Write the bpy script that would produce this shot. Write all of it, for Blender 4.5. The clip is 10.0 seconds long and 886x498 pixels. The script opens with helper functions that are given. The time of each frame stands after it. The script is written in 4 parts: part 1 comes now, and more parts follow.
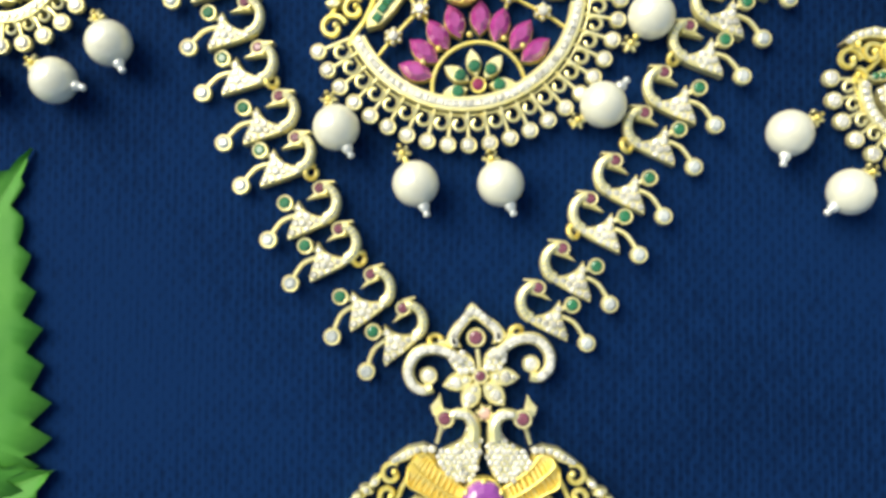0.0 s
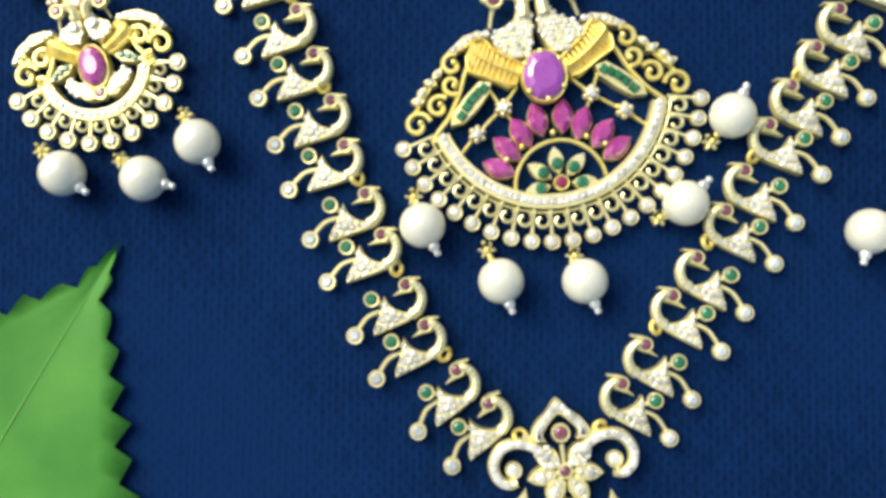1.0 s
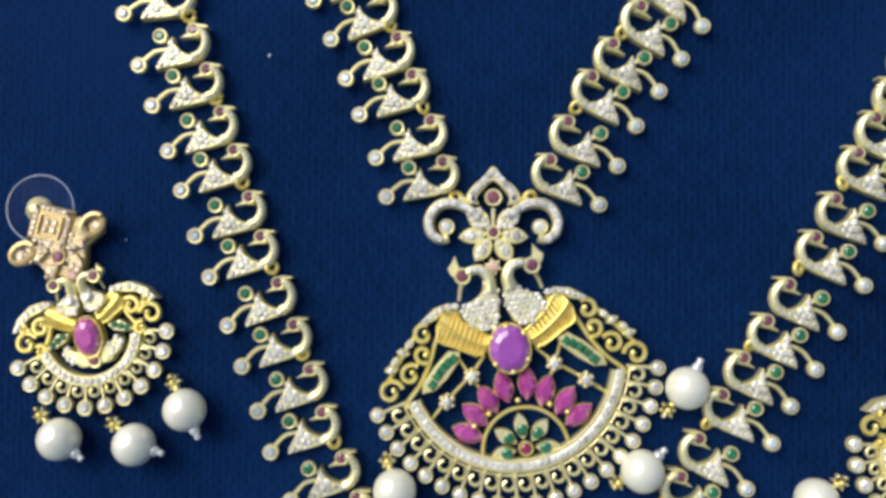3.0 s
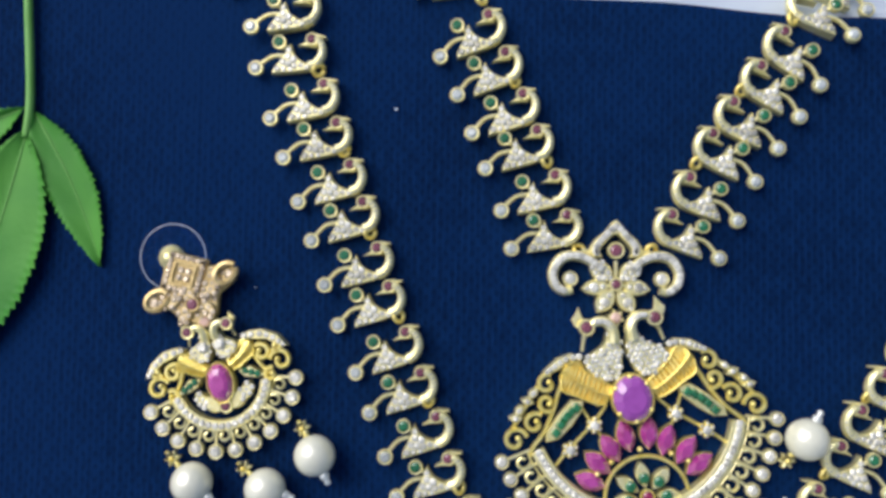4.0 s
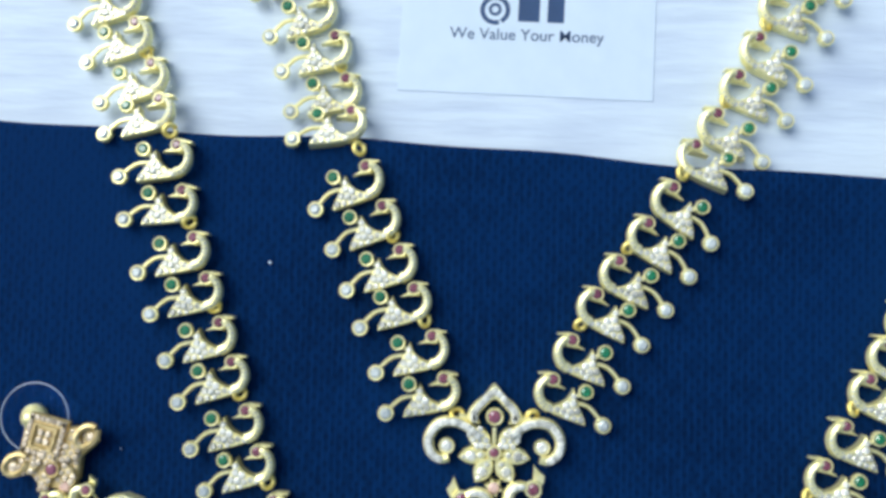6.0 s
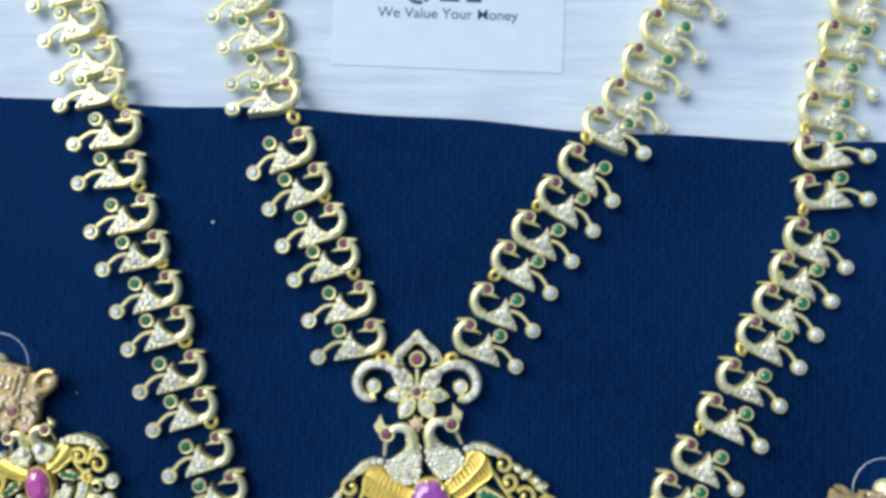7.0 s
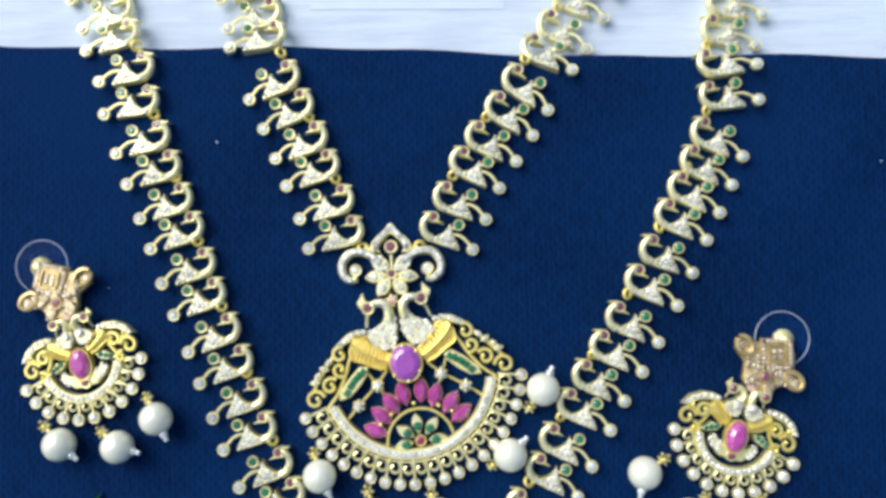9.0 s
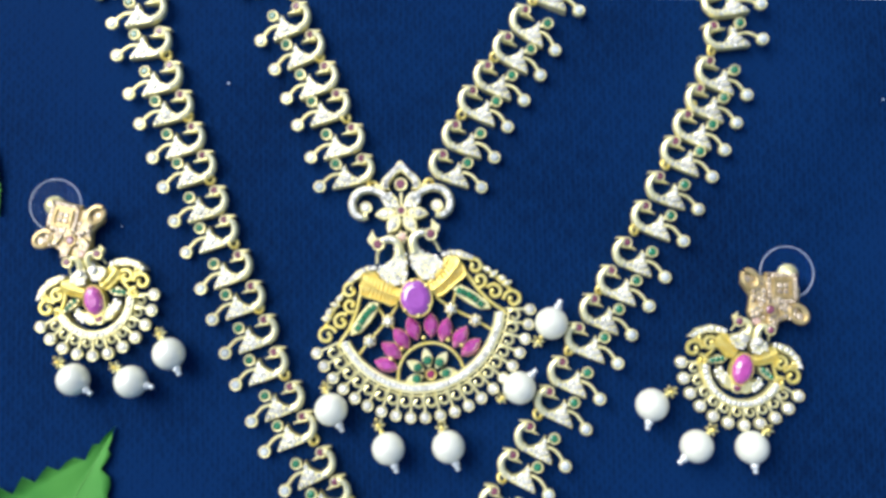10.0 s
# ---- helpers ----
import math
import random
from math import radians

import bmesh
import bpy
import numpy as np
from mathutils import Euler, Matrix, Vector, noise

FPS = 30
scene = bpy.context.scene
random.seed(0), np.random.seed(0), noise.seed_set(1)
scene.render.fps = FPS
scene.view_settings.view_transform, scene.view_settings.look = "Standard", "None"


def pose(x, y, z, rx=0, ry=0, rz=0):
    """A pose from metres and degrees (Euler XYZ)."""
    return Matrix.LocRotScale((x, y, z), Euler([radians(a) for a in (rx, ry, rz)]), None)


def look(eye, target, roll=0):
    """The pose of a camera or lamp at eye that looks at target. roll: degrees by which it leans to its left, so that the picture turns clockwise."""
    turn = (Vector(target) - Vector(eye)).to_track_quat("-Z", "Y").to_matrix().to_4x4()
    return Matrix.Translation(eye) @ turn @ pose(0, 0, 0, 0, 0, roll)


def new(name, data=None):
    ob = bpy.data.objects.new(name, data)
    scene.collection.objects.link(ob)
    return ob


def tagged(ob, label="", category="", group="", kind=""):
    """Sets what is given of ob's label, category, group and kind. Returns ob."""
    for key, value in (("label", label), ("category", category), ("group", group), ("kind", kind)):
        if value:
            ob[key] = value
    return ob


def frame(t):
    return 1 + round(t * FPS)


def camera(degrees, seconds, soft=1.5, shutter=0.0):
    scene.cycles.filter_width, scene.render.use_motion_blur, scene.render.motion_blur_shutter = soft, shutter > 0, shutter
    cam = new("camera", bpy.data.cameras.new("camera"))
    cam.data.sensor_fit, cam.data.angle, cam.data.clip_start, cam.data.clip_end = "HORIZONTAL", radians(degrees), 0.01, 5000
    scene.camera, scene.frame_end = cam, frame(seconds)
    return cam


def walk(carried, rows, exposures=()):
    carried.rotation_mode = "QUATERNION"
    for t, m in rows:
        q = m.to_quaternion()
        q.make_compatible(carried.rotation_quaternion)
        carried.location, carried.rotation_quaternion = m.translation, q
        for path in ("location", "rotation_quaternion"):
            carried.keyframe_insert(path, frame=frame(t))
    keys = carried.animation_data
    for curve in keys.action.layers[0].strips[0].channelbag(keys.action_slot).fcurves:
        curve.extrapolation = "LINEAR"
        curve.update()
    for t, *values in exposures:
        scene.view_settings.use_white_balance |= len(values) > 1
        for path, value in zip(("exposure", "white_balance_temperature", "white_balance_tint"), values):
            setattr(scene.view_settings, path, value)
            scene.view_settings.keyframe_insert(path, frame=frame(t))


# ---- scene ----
cam = camera(56.6, 10.0, soft=3.4)
METRES, EYE, TILT, LEAN, TURN = 0.23096, 0.1425, -90.0, 0.0, 0.0
ROWS = [
    (0.0, 0.00408, 0.08697, 0.16437, 0.619, 2.102, -0.443),
    (0.5, -0.01339, 0.08711, 0.19327, 0.578, 2.130, -0.460),
    (1.0, -0.05239, 0.07702, 0.22178, 0.411, 2.473, -0.420),
    (1.5, -0.04372, 0.06285, 0.28271, 0.194, 2.542, -0.676),
    (2.0, -0.02612, 0.06418, 0.34106, 0.746, 2.233, -0.630),
    (2.2, -0.02489, 0.05671, 0.36126, 0.800, 2.250, -0.630),
    (3.3, -0.02925, 0.02286, 0.41312, 1.231, 2.173, -0.527),
    (3.5, -0.04387, 0.01370, 0.42052, 1.114, 2.490, -0.725),
    (4.0, -0.11241, 0.01777, 0.43142, 1.387, 2.777, -1.074),
    (4.5, -0.17156, 0.02333, 0.44610, 1.592, 2.754, -1.526),
    (5.0, -0.15750, 0.04227, 0.45470, 1.765, 3.096, -1.557),
    (5.5, -0.12474, 0.04889, 0.48050, 1.923, 3.572, -1.474),
    (6.0, -0.02322, 0.04006, 0.54116, 1.797, 3.378, -1.497),
    (6.2, 0.00367, 0.03303, 0.55471, 1.648, 3.055, -1.598),
    (7.3, 0.03712, -0.03650, 0.48296, 1.281, 3.633, -0.504),
    (7.5, 0.04464, -0.05476, 0.47023, 1.540, 3.655, -0.128),
    (8.0, 0.03145, -0.10333, 0.41522, 1.556, 4.143, 0.442),
    (8.5, 0.03146, -0.12172, 0.38283, 1.525, 3.941, 0.732),
    (9.0, 0.05991, -0.13179, 0.40381, 1.372, 4.190, 1.271),
    (9.5, 0.08697, -0.13426, 0.38215, 1.340, 4.403, 1.334),
    (10.0, 0.04734, -0.13761, 0.34281, 1.165, 4.455, 1.386),
]
EXPOSURES = [(0.0, 0.28, 7000, 1), (1.0, 0.24, 6650, 5), (2.0, 0.07, 6300, 8), (3.5, -0.26, 6150, 11), (4.5, -0.28, 6000, 11), (5.0, -0.30, 6000, 10), (5.5, 0.14, 5800, 2), (6.0, -0.03, 5700, 1), (7.5, -0.20, 5800, 4), (8.5, -0.03, 5850, 6), (9.0, 0.02, 5900, 6), (9.5, 0.12, 5850, 6), (10.0, 0.30, 5800, 8)]
walk(cam, [(t, pose(0, 0, EYE, TILT, LEAN, TURN) @ pose(METRES * x, METRES * y, METRES * z, 90 + pitch, roll, yaw)) for t, x, y, z, yaw, pitch, roll in ROWS], EXPOSURES)

# ---- light: bright open daylight from above, a soft sun from the upper left ----
world = bpy.data.worlds.new("world")
scene.world = world
world.use_nodes = True
wn = world.node_tree.nodes
sky = wn.new("ShaderNodeTexSky")
sky.sky_type, sky.sun_disc = "NISHITA", False
sky.sun_elevation, sky.sun_rotation = radians(50), radians(-60)
sky.dust_density = 4.0
wn["Background"].inputs["Strength"].default_value = 0.118
world.node_tree.links.new(sky.outputs["Color"], wn["Background"].inputs["Color"])
sun = new("sun", bpy.data.lights.new("sun", "SUN"))
sun.data.energy, sun.data.angle, sun.data.color = 2.8, radians(52), (1.0, 0.95, 0.88)
sun.matrix_world = look((-0.66, 0.52, 0.80), (0, 0, 0))


# ---- materials ----
def material(name):
    m = bpy.data.materials.new(name)
    m.use_nodes = True
    nt = m.node_tree
    b = nt.nodes["Principled BSDF"]
    return m, nt, b


def node(nt, kind, **values):
    n = nt.nodes.new(kind)
    for k, v in values.items():
        n.inputs[k].default_value = v
    return n


def ramp(nt, fac, stops):
    r = nt.nodes.new("ShaderNodeValToRGB")
    els = r.color_ramp.elements
    while len(els) < len(stops):
        els.new(0.5)
    for e, (p, c) in zip(els, stops):
        e.position, e.color = p, (*c, 1)
    nt.links.new(fac, r.inputs["Fac"])
    return r


def noise_tex(nt, scale, detail=3.0, stretch=None):
    co = nt.nodes.new("ShaderNodeTexCoord")
    n = node(nt, "ShaderNodeTexNoise", Scale=scale, Detail=detail)
    if stretch:
        mp = nt.nodes.new("ShaderNodeMapping")
        mp.inputs["Scale"].default_value = stretch
        nt.links.new(co.outputs["Object"], mp.inputs["Vector"])
        nt.links.new(mp.outputs["Vector"], n.inputs["Vector"])
    else:
        nt.links.new(co.outputs["Object"], n.inputs["Vector"])
    return n


def bump(nt, b, height, strength, distance):
    bp = node(nt, "ShaderNodeBump", Strength=strength, Distance=distance)
    nt.links.new(height, bp.inputs["Height"])
    nt.links.new(bp.outputs["Normal"], b.inputs["Normal"])


def metal(name, dark, light, rough):
    m, nt, b = material(name)
    n = noise_tex(nt, 900.0)
    r = ramp(nt, n.outputs["Fac"], [(0.3, dark), (0.7, light)])
    nt.links.new(r.outputs["Color"], b.inputs["Base Color"])
    b.inputs["Metallic"].default_value = 0.62
    b.inputs["Roughness"].default_value = rough
    bump(nt, b, n.outputs["Fac"], 0.25, 0.0002)
    return m


def gem(name, dark, light, rough=0.08, coat=0.6, mirror=0.0, sparkle=0.0):
    m, nt, b = material(name)
    n = noise_tex(nt, 700.0)
    geo = nt.nodes.new("ShaderNodeNewGeometry")
    obj = nt.nodes.new("ShaderNodeObjectInfo")
    mix = node(nt, "ShaderNodeMath")
    mix.operation = "MULTIPLY_ADD"
    mix.inputs[1].default_value = 0.45
    nt.links.new(geo.outputs["Random Per Island"], mix.inputs[0])
    nt.links.new(n.outputs["Fac"], mix.inputs[2])
    mix2 = node(nt, "ShaderNodeMath")
    mix2.operation = "MULTIPLY_ADD"
    mix2.inputs[1].default_value = 0.25
    nt.links.new(obj.outputs["Random"], mix2.inputs[0])
    nt.links.new(mix.outputs[0], mix2.inputs[2])
    r = ramp(nt, mix2.outputs[0], [(0.45, dark), (1.0, light)])
    nt.links.new(r.outputs["Color"], b.inputs["Base Color"])
    b.inputs["Roughness"].default_value = rough
    b.inputs["IOR"].default_value = 1.76
    b.inputs["Metallic"].default_value = mirror
    b.inputs["Coat Weight"].default_value = coat
    b.inputs["Coat Roughness"].default_value = 0.05
    if sparkle:
        fine = noise_tex(nt, 1500.0, 2.0)
        bump(nt, b, fine.outputs["Fac"], sparkle, 0.0004)
    return m


GOLD = metal("polished_gold", (0.92, 0.75, 0.15), (1.0, 0.90, 0.36), 0.38)
PALE = metal("pale_gold", (0.93, 0.83, 0.34), (1.0, 0.95, 0.58), 0.38)
DEEP = metal("yellow_gold", (0.96, 0.74, 0.14), (0.99, 0.86, 0.32), 0.46)
ROSEGOLD = metal("antique_gold", (0.46, 0.33, 0.12), (0.74, 0.60, 0.30), 0.40)
CLEAR = gem("clear_stone", (0.34, 0.33, 0.28), (0.92, 0.90, 0.79), 0.12, 0.6, 0.30, 0.6)
PINKISH = gem("pale_pink_stone", (0.42, 0.24, 0.20), (0.72, 0.50, 0.42), 0.10)
CHAMPAGNE = gem("champagne_stone", (0.22, 0.15, 0.08), (0.66, 0.54, 0.38), 0.12, 0.4, 0.3, 0.5)
# magenta and violet of these two rubies: sky reflection put into the base colour
RUBY = gem("ruby", (0.28, 0.025, 0.17), (0.48, 0.07, 0.34), 0.08, 0.8, 0.0, 0.15)
SKY_RUBY = gem("sky_tinted_ruby", (0.24, 0.035, 0.27), (0.36, 0.08, 0.42), 0.06, 1.0)
DROP = gem("white_drop_stone", (0.32, 0.34, 0.33), (0.82, 0.86, 0.82), 0.10, 0.8, 0.35, 0.5)
ROSE = gem("rose_ruby", (0.11, 0.022, 0.04), (0.25, 0.075, 0.11), 0.10)
CRIMSON = gem("crimson_ruby", (0.15, 0.006, 0.03), (0.28, 0.02, 0.08), 0.08)
GREEN = gem("emerald", (0.006, 0.07, 0.022), (0.025, 0.19, 0.075))


def pearl_material():
    m, nt, b = material("pearl")
    n = noise_tex(nt, 160.0)
    r = ramp(nt, n.outputs["Fac"], [(0.3, (0.71, 0.71, 0.56)), (0.7, (0.83, 0.83, 0.70))])
    nt.links.new(r.outputs["Color"], b.inputs["Base Color"])
    b.inputs["Roughness"].default_value = 0.26
    b.inputs["IOR"].default_value = 1.65
    b.inputs["Specular Tint"].default_value = (1.0, 0.97, 0.88, 1)
    b.inputs["Coat Weight"].default_value = 1.0
    b.inputs["Coat Roughness"].default_value = 0.07
    b.inputs["Coat IOR"].default_value = 1.85
    wave = noise_tex(nt, 420.0, 2.0)
    bump(nt, b, wave.outputs["Fac"], 0.10, 0.0008)
    lustre = node(nt, "ShaderNodeBump", Strength=0.30, Distance=0.0007)
    nt.links.new(wave.outputs["Fac"], lustre.inputs["Height"])
    nt.links.new(lustre.outputs["Normal"], b.inputs["Coat Normal"])
    return m


PEARL = pearl_material()


def cloth_material():
    m, nt, b = material("navy_rib_cloth")
    co = nt.nodes.new("ShaderNodeTexCoord")
    wob = noise_tex(nt, 700.0, 2.0)
    off = node(nt, "ShaderNodeVectorMath")
    off.operation = "MULTIPLY_ADD"
    off.inputs[1].default_value = (0.0004, 0.0012, 0.0)
    nt.links.new(wob.outputs["Color"], off.inputs[0])
    nt.links.new(co.outputs["Object"], off.inputs[2])
    sep = nt.nodes.new("ShaderNodeSeparateXYZ")
    nt.links.new(off.outputs["Vector"], sep.inputs[0])

    def calc(kind, left, right=0.0):
        n = nt.nodes.new("ShaderNodeMath")
        n.operation = kind
        for socket, value in zip(n.inputs, (left, right)):
            if isinstance(value, float):
                socket.default_value = value
            else:
                nt.links.new(value, socket)
        return n.outputs[0]

    # columns of stitches, with a dark eye between each pair, staggered from column to column
    column = calc("COSINE", calc("MULTIPLY", sep.outputs["X"], 2 * math.pi / 0.00212))
    stitch = calc("COSINE", calc("MULTIPLY", sep.outputs["Y"], 2 * math.pi / 0.0021))
    eye = calc("MULTIPLY", calc("MAXIMUM", calc("MULTIPLY", column, stitch), 0.0), 0.40)
    groove = calc("MULTIPLY", calc("MULTIPLY", column, column), 0.24)
    knit = calc("SUBTRACT", calc("SUBTRACT", 1.0, eye), groove)
    th = noise_tex(nt, 1.0, 2.0, (1300.0, 300.0, 300.0))
    big = noise_tex(nt, 18.0, 2.0)
    mix = node(nt, "ShaderNodeMath")
    mix.operation = "MULTIPLY"
    nt.links.new(knit, mix.inputs[0])
    nt.links.new(th.outputs["Fac"], mix.inputs[1])
    add = node(nt, "ShaderNodeMath")
    add.operation = "MULTIPLY_ADD"
    nt.links.new(mix.outputs[0], add.inputs[0])
    add.inputs[1].default_value = 0.95
    nt.links.new(big.outputs["Fac"], add.inputs[2])
    r = ramp(nt, add.outputs[0], [(0.42, (0.0008, 0.0053, 0.0232)), (1.0, (0.0031, 0.0207, 0.084))])
    nt.links.new(r.outputs["Color"], b.inputs["Base Color"])
    b.inputs["Roughness"].default_value = 0.9
    b.inputs["Specular IOR Level"].default_value = 0.05
    bump(nt, b, mix.outputs[0], 0.6, 0.0003)
    return m


CLOTH = cloth_material()


def board_material():
    m, nt, b = material("white_washed_wood")
    g = noise_tex(nt, 1.0, 4.0, (60.0, 420.0, 60.0))
    big = noise_tex(nt, 30.0, 3.0)
    mix = node(nt, "ShaderNodeMath")
    mix.operation = "MULTIPLY"
    nt.links.new(g.outputs["Fac"], mix.inputs[0])
    nt.links.new(big.outputs["Fac"], mix.inputs[1])
    # blue cast of the skylight is mixed into both tones of the white paint
    r = ramp(nt, mix.outputs[0], [(0.1, (0.47, 0.54, 0.67)), (0.3, (0.61, 0.69, 0.79))])
    nt.links.new(r.outputs["Color"], b.inputs["Base Color"])
    b.inputs["Roughness"].default_value = 0.6
    bump(nt, b, g.outputs["Fac"], 0.5, 0.0006)
    return m


BOARD = board_material()


def plain(name, a, c, rough, scale=200.0):
    m, nt, b = material(name)
    n = noise_tex(nt, scale)
    r = ramp(nt, n.outputs["Fac"], [(0.3, a), (0.7, c)])
    nt.links.new(r.outputs["Color"], b.inputs["Base Color"])
    b.inputs["Roughness"].default_value = rough
    return m


CARD = plain("card_paper", (0.59, 0.68, 0.79), (0.63, 0.72, 0.82), 0.55)
INK = plain("blue_ink", (0.02, 0.05, 0.13), (0.03, 0.07, 0.17), 0.5)
MAROON = plain("maroon_ink", (0.18, 0.015, 0.08), (0.22, 0.02, 0.10), 0.5)


def leaf_material():
    m, nt, b = material("green_leaf")
    n = noise_tex(nt, 60.0, 4.0)
    r = ramp(nt, n.outputs["Fac"], [(0.3, (0.040, 0.20, 0.026)), (0.7, (0.095, 0.31, 0.045))])
    nt.links.new(r.outputs["Color"], b.inputs["Base Color"])
    b.inputs["Roughness"].default_value = 0.55
    b.inputs["Specular IOR Level"].default_value = 0.25
    f = noise_tex(nt, 260.0, 4.0)
    bump(nt, b, f.outputs["Fac"], 0.35, 0.0006)
    return m


LEAF = leaf_material()
VEIN = plain("leaf_vein", (0.13, 0.36, 0.06), (0.17, 0.42, 0.09), 0.5)

PLASTIC, _pt, _pb = material("clear_plastic")
_pb.inputs["Base Color"].default_value = (0.92, 0.95, 1.0, 1)
_pb.inputs["Roughness"].default_value = 0.08
_pb.inputs["Transmission Weight"].default_value = 1.0
_pb.inputs["IOR"].default_value = 1.06

MM = 0.001


# ---- mesh helpers; all shapes are written in millimetres ----
class Shape:
    """Collects vertices and faces in millimetres."""

    def __init__(self):
        self.v, self.f = [], []

    def add(self, verts, faces):
        o = len(self.v)
        self.v += [tuple(p) for p in verts]
        self.f += [tuple(i + o for i in f) for f in faces]
        return self

    def plate(self, outline, z0, z1, edge=0.2):
        """An upright slab with a chamfered top edge; the outline runs either way."""
        area = sum(a[0] * b[1] - b[0] * a[1] for a, b in zip(outline, outline[1:] + outline[:1]))
        pts = outline if area > 0 else outline[::-1]
        n = len(pts)
        inner = []
        for i in range(n):
            a, p, c = (Vector(pts[(i + k) % n][:2]) for k in (-1, 0, 1))
            d1, d2 = (p - a).normalized(), (c - p).normalized()
            n1, n2 = Vector((-d1.y, d1.x)), Vector((-d2.y, d2.x))
            m = n1 + n2
            m = m.normalized() if m.length > 0.1 else n1
            inner.append(p + m * edge)
        vs = [(p[0], p[1], z0) for p in pts] + [(p[0], p[1], z1 - edge) for p in pts] + [(p.x, p.y, z1) for p in inner]
        fs = []
        for lvl in range(2):
            for i in range(n):
                j = (i + 1) % n
                fs.append((lvl * n + i, lvl * n + j, lvl * n + n + j, lvl * n + n + i))
        tri = bmesh_fill([(p.x, p.y) for p in inner])
        fs += [tuple(2 * n + i for i in t) for t in tri]
        return self.add(vs, fs)

    def tube(self, path, radius, sides=6, flat=1.0, closed=False):
        """A bar along a path of 2D or 3D points; radius is one number or one a point."""
        pts = [Vector((*p, 0.0)) if len(p) == 2 else Vector(p) for p in path]
        n = len(pts)
        rad = radius if isinstance(radius, (list, tuple)) else [radius] * n
        vs = []
        for i, p in enumerate(pts):
            a = pts[(i - 1) % n] if closed or i else p
            c = pts[(i + 1) % n] if closed or i < n - 1 else p
            d = (c - a).normalized()
            side = d.cross(Vector((0, 0, 1)))
            side = side.normalized() if side.length > 1e-4 else Vector((1, 0, 0))
            up = side.cross(d).normalized()
            for k in range(sides):
                w = 2 * math.pi * k / sides
                vs.append(p + (side * math.cos(w) + up * math.sin(w) * flat) * rad[i])
        fs = []
        for i in range(n if closed else n - 1):
            for k in range(sides):
                a, b = i * sides + k, i * sides + (k + 1) % sides
                c, d = ((i + 1) % n) * sides + (k + 1) % sides, ((i + 1) % n) * sides + k
                fs.append((a, b, c, d))
        if not closed:
            fs += [tuple(range(sides))[::-1], tuple((n - 1) * sides + k for k in range(sides))]
        return self.add(vs, fs)

    def lathe(self, profile, x=0.0, y=0.0, z=0.0, sides=12, sx=1.0, sy=1.0, turn=0.0, axis=None):
        """Rings (radius, height) about an upright axis, or about the given direction."""
        vs, fs = [], []
        q = Vector((0, 0, 1)).rotation_difference(Vector(axis).normalized()) if axis else None
        c, s = math.cos(turn), math.sin(turn)
        for r, h in profile:
            for k in range(sides):
                w = 2 * math.pi * k / sides
                px, py = r * math.cos(w) * sx, r * math.sin(w) * sy
                p = Vector((px * c - py * s, px * s + py * c, h))
                if q:
                    p = q @ p
                vs.append((p.x + x, p.y + y, p.z + z))
        m = len(profile)
        for i in range(m - 1):
            for k in range(sides):
                j = (k + 1) % sides
                fs.append((i * sides + k, i * sides + j, (i + 1) * sides + j, (i + 1) * sides + k))
        fs.append(tuple(range(sides))[::-1])
        fs.append(tuple((m - 1) * sides + k for k in range(sides)))
        return self.add(vs, fs)

    def stone(self, x, y, z, r, sides=8, sx=1.0, sy=1.0, turn=0.0, tall=0.34):
        """A cut stone: girdle, crown and table."""
        return self.lathe([(r * 0.8, -0.3 * r), (r, 0.0), (r * 0.9, 0.45 * r * tall), (r * 0.56, r * tall)], x, y, z, sides, sx, sy, turn)

    def bezel(self, x, y, z, r, w=0.22, sides=12, sx=1.0, sy=1.0, turn=0.0, tall=0.9):
        """A cup that holds a round or oval stone."""
        return self.lathe([(r * 0.85, -tall), (r + w, -tall * 0.7), (r + w, -0.05), (r + w * 0.6, 0.12), (r, 0.1), (r * 0.95, -0.15)], x, y, z, sides, sx, sy, turn)

    def ball(self, x, y, z, r, rings=6, sides=10):
        prof = [(max(1e-3, r * math.sin(math.pi * i / rings)), -r * math.cos(math.pi * i / rings)) for i in range(rings + 1)]
        return self.lathe(prof, x, y, z, sides)

    def pieces(self):
        """The separate bodies of this shape, each as a shape of its own."""
        root = list(range(len(self.v)))

        def find(i):
            while root[i] != i:
                root[i] = root[root[i]]
                i = root[i]
            return i

        for f in self.f:
            for i in f[1:]:
                root[find(i)] = find(f[0])
        groups = {}
        for f in self.f:
            groups.setdefault(find(f[0]), []).append(f)
        out = []
        for faces in groups.values():
            used = sorted({i for f in faces for i in f})
            at = {i: k for k, i in enumerate(used)}
            out.append(Shape().add([self.v[i] for i in used], [tuple(at[i] for i in f) for f in faces]))
        return out

    def mesh(self, name, mat, smooth=False, mirror=False):
        me = bpy.data.meshes.new(name)
        k = -MM if mirror else MM
        me.from_pydata([(p[0] * k, p[1] * MM, p[2] * MM) for p in self.v], [], [f[::-1] for f in self.f] if mirror else self.f)
        me.materials.append(mat)
        if smooth:
            me.polygons.foreach_set("use_smooth", [True] * len(me.polygons))
        me.update()
        return me


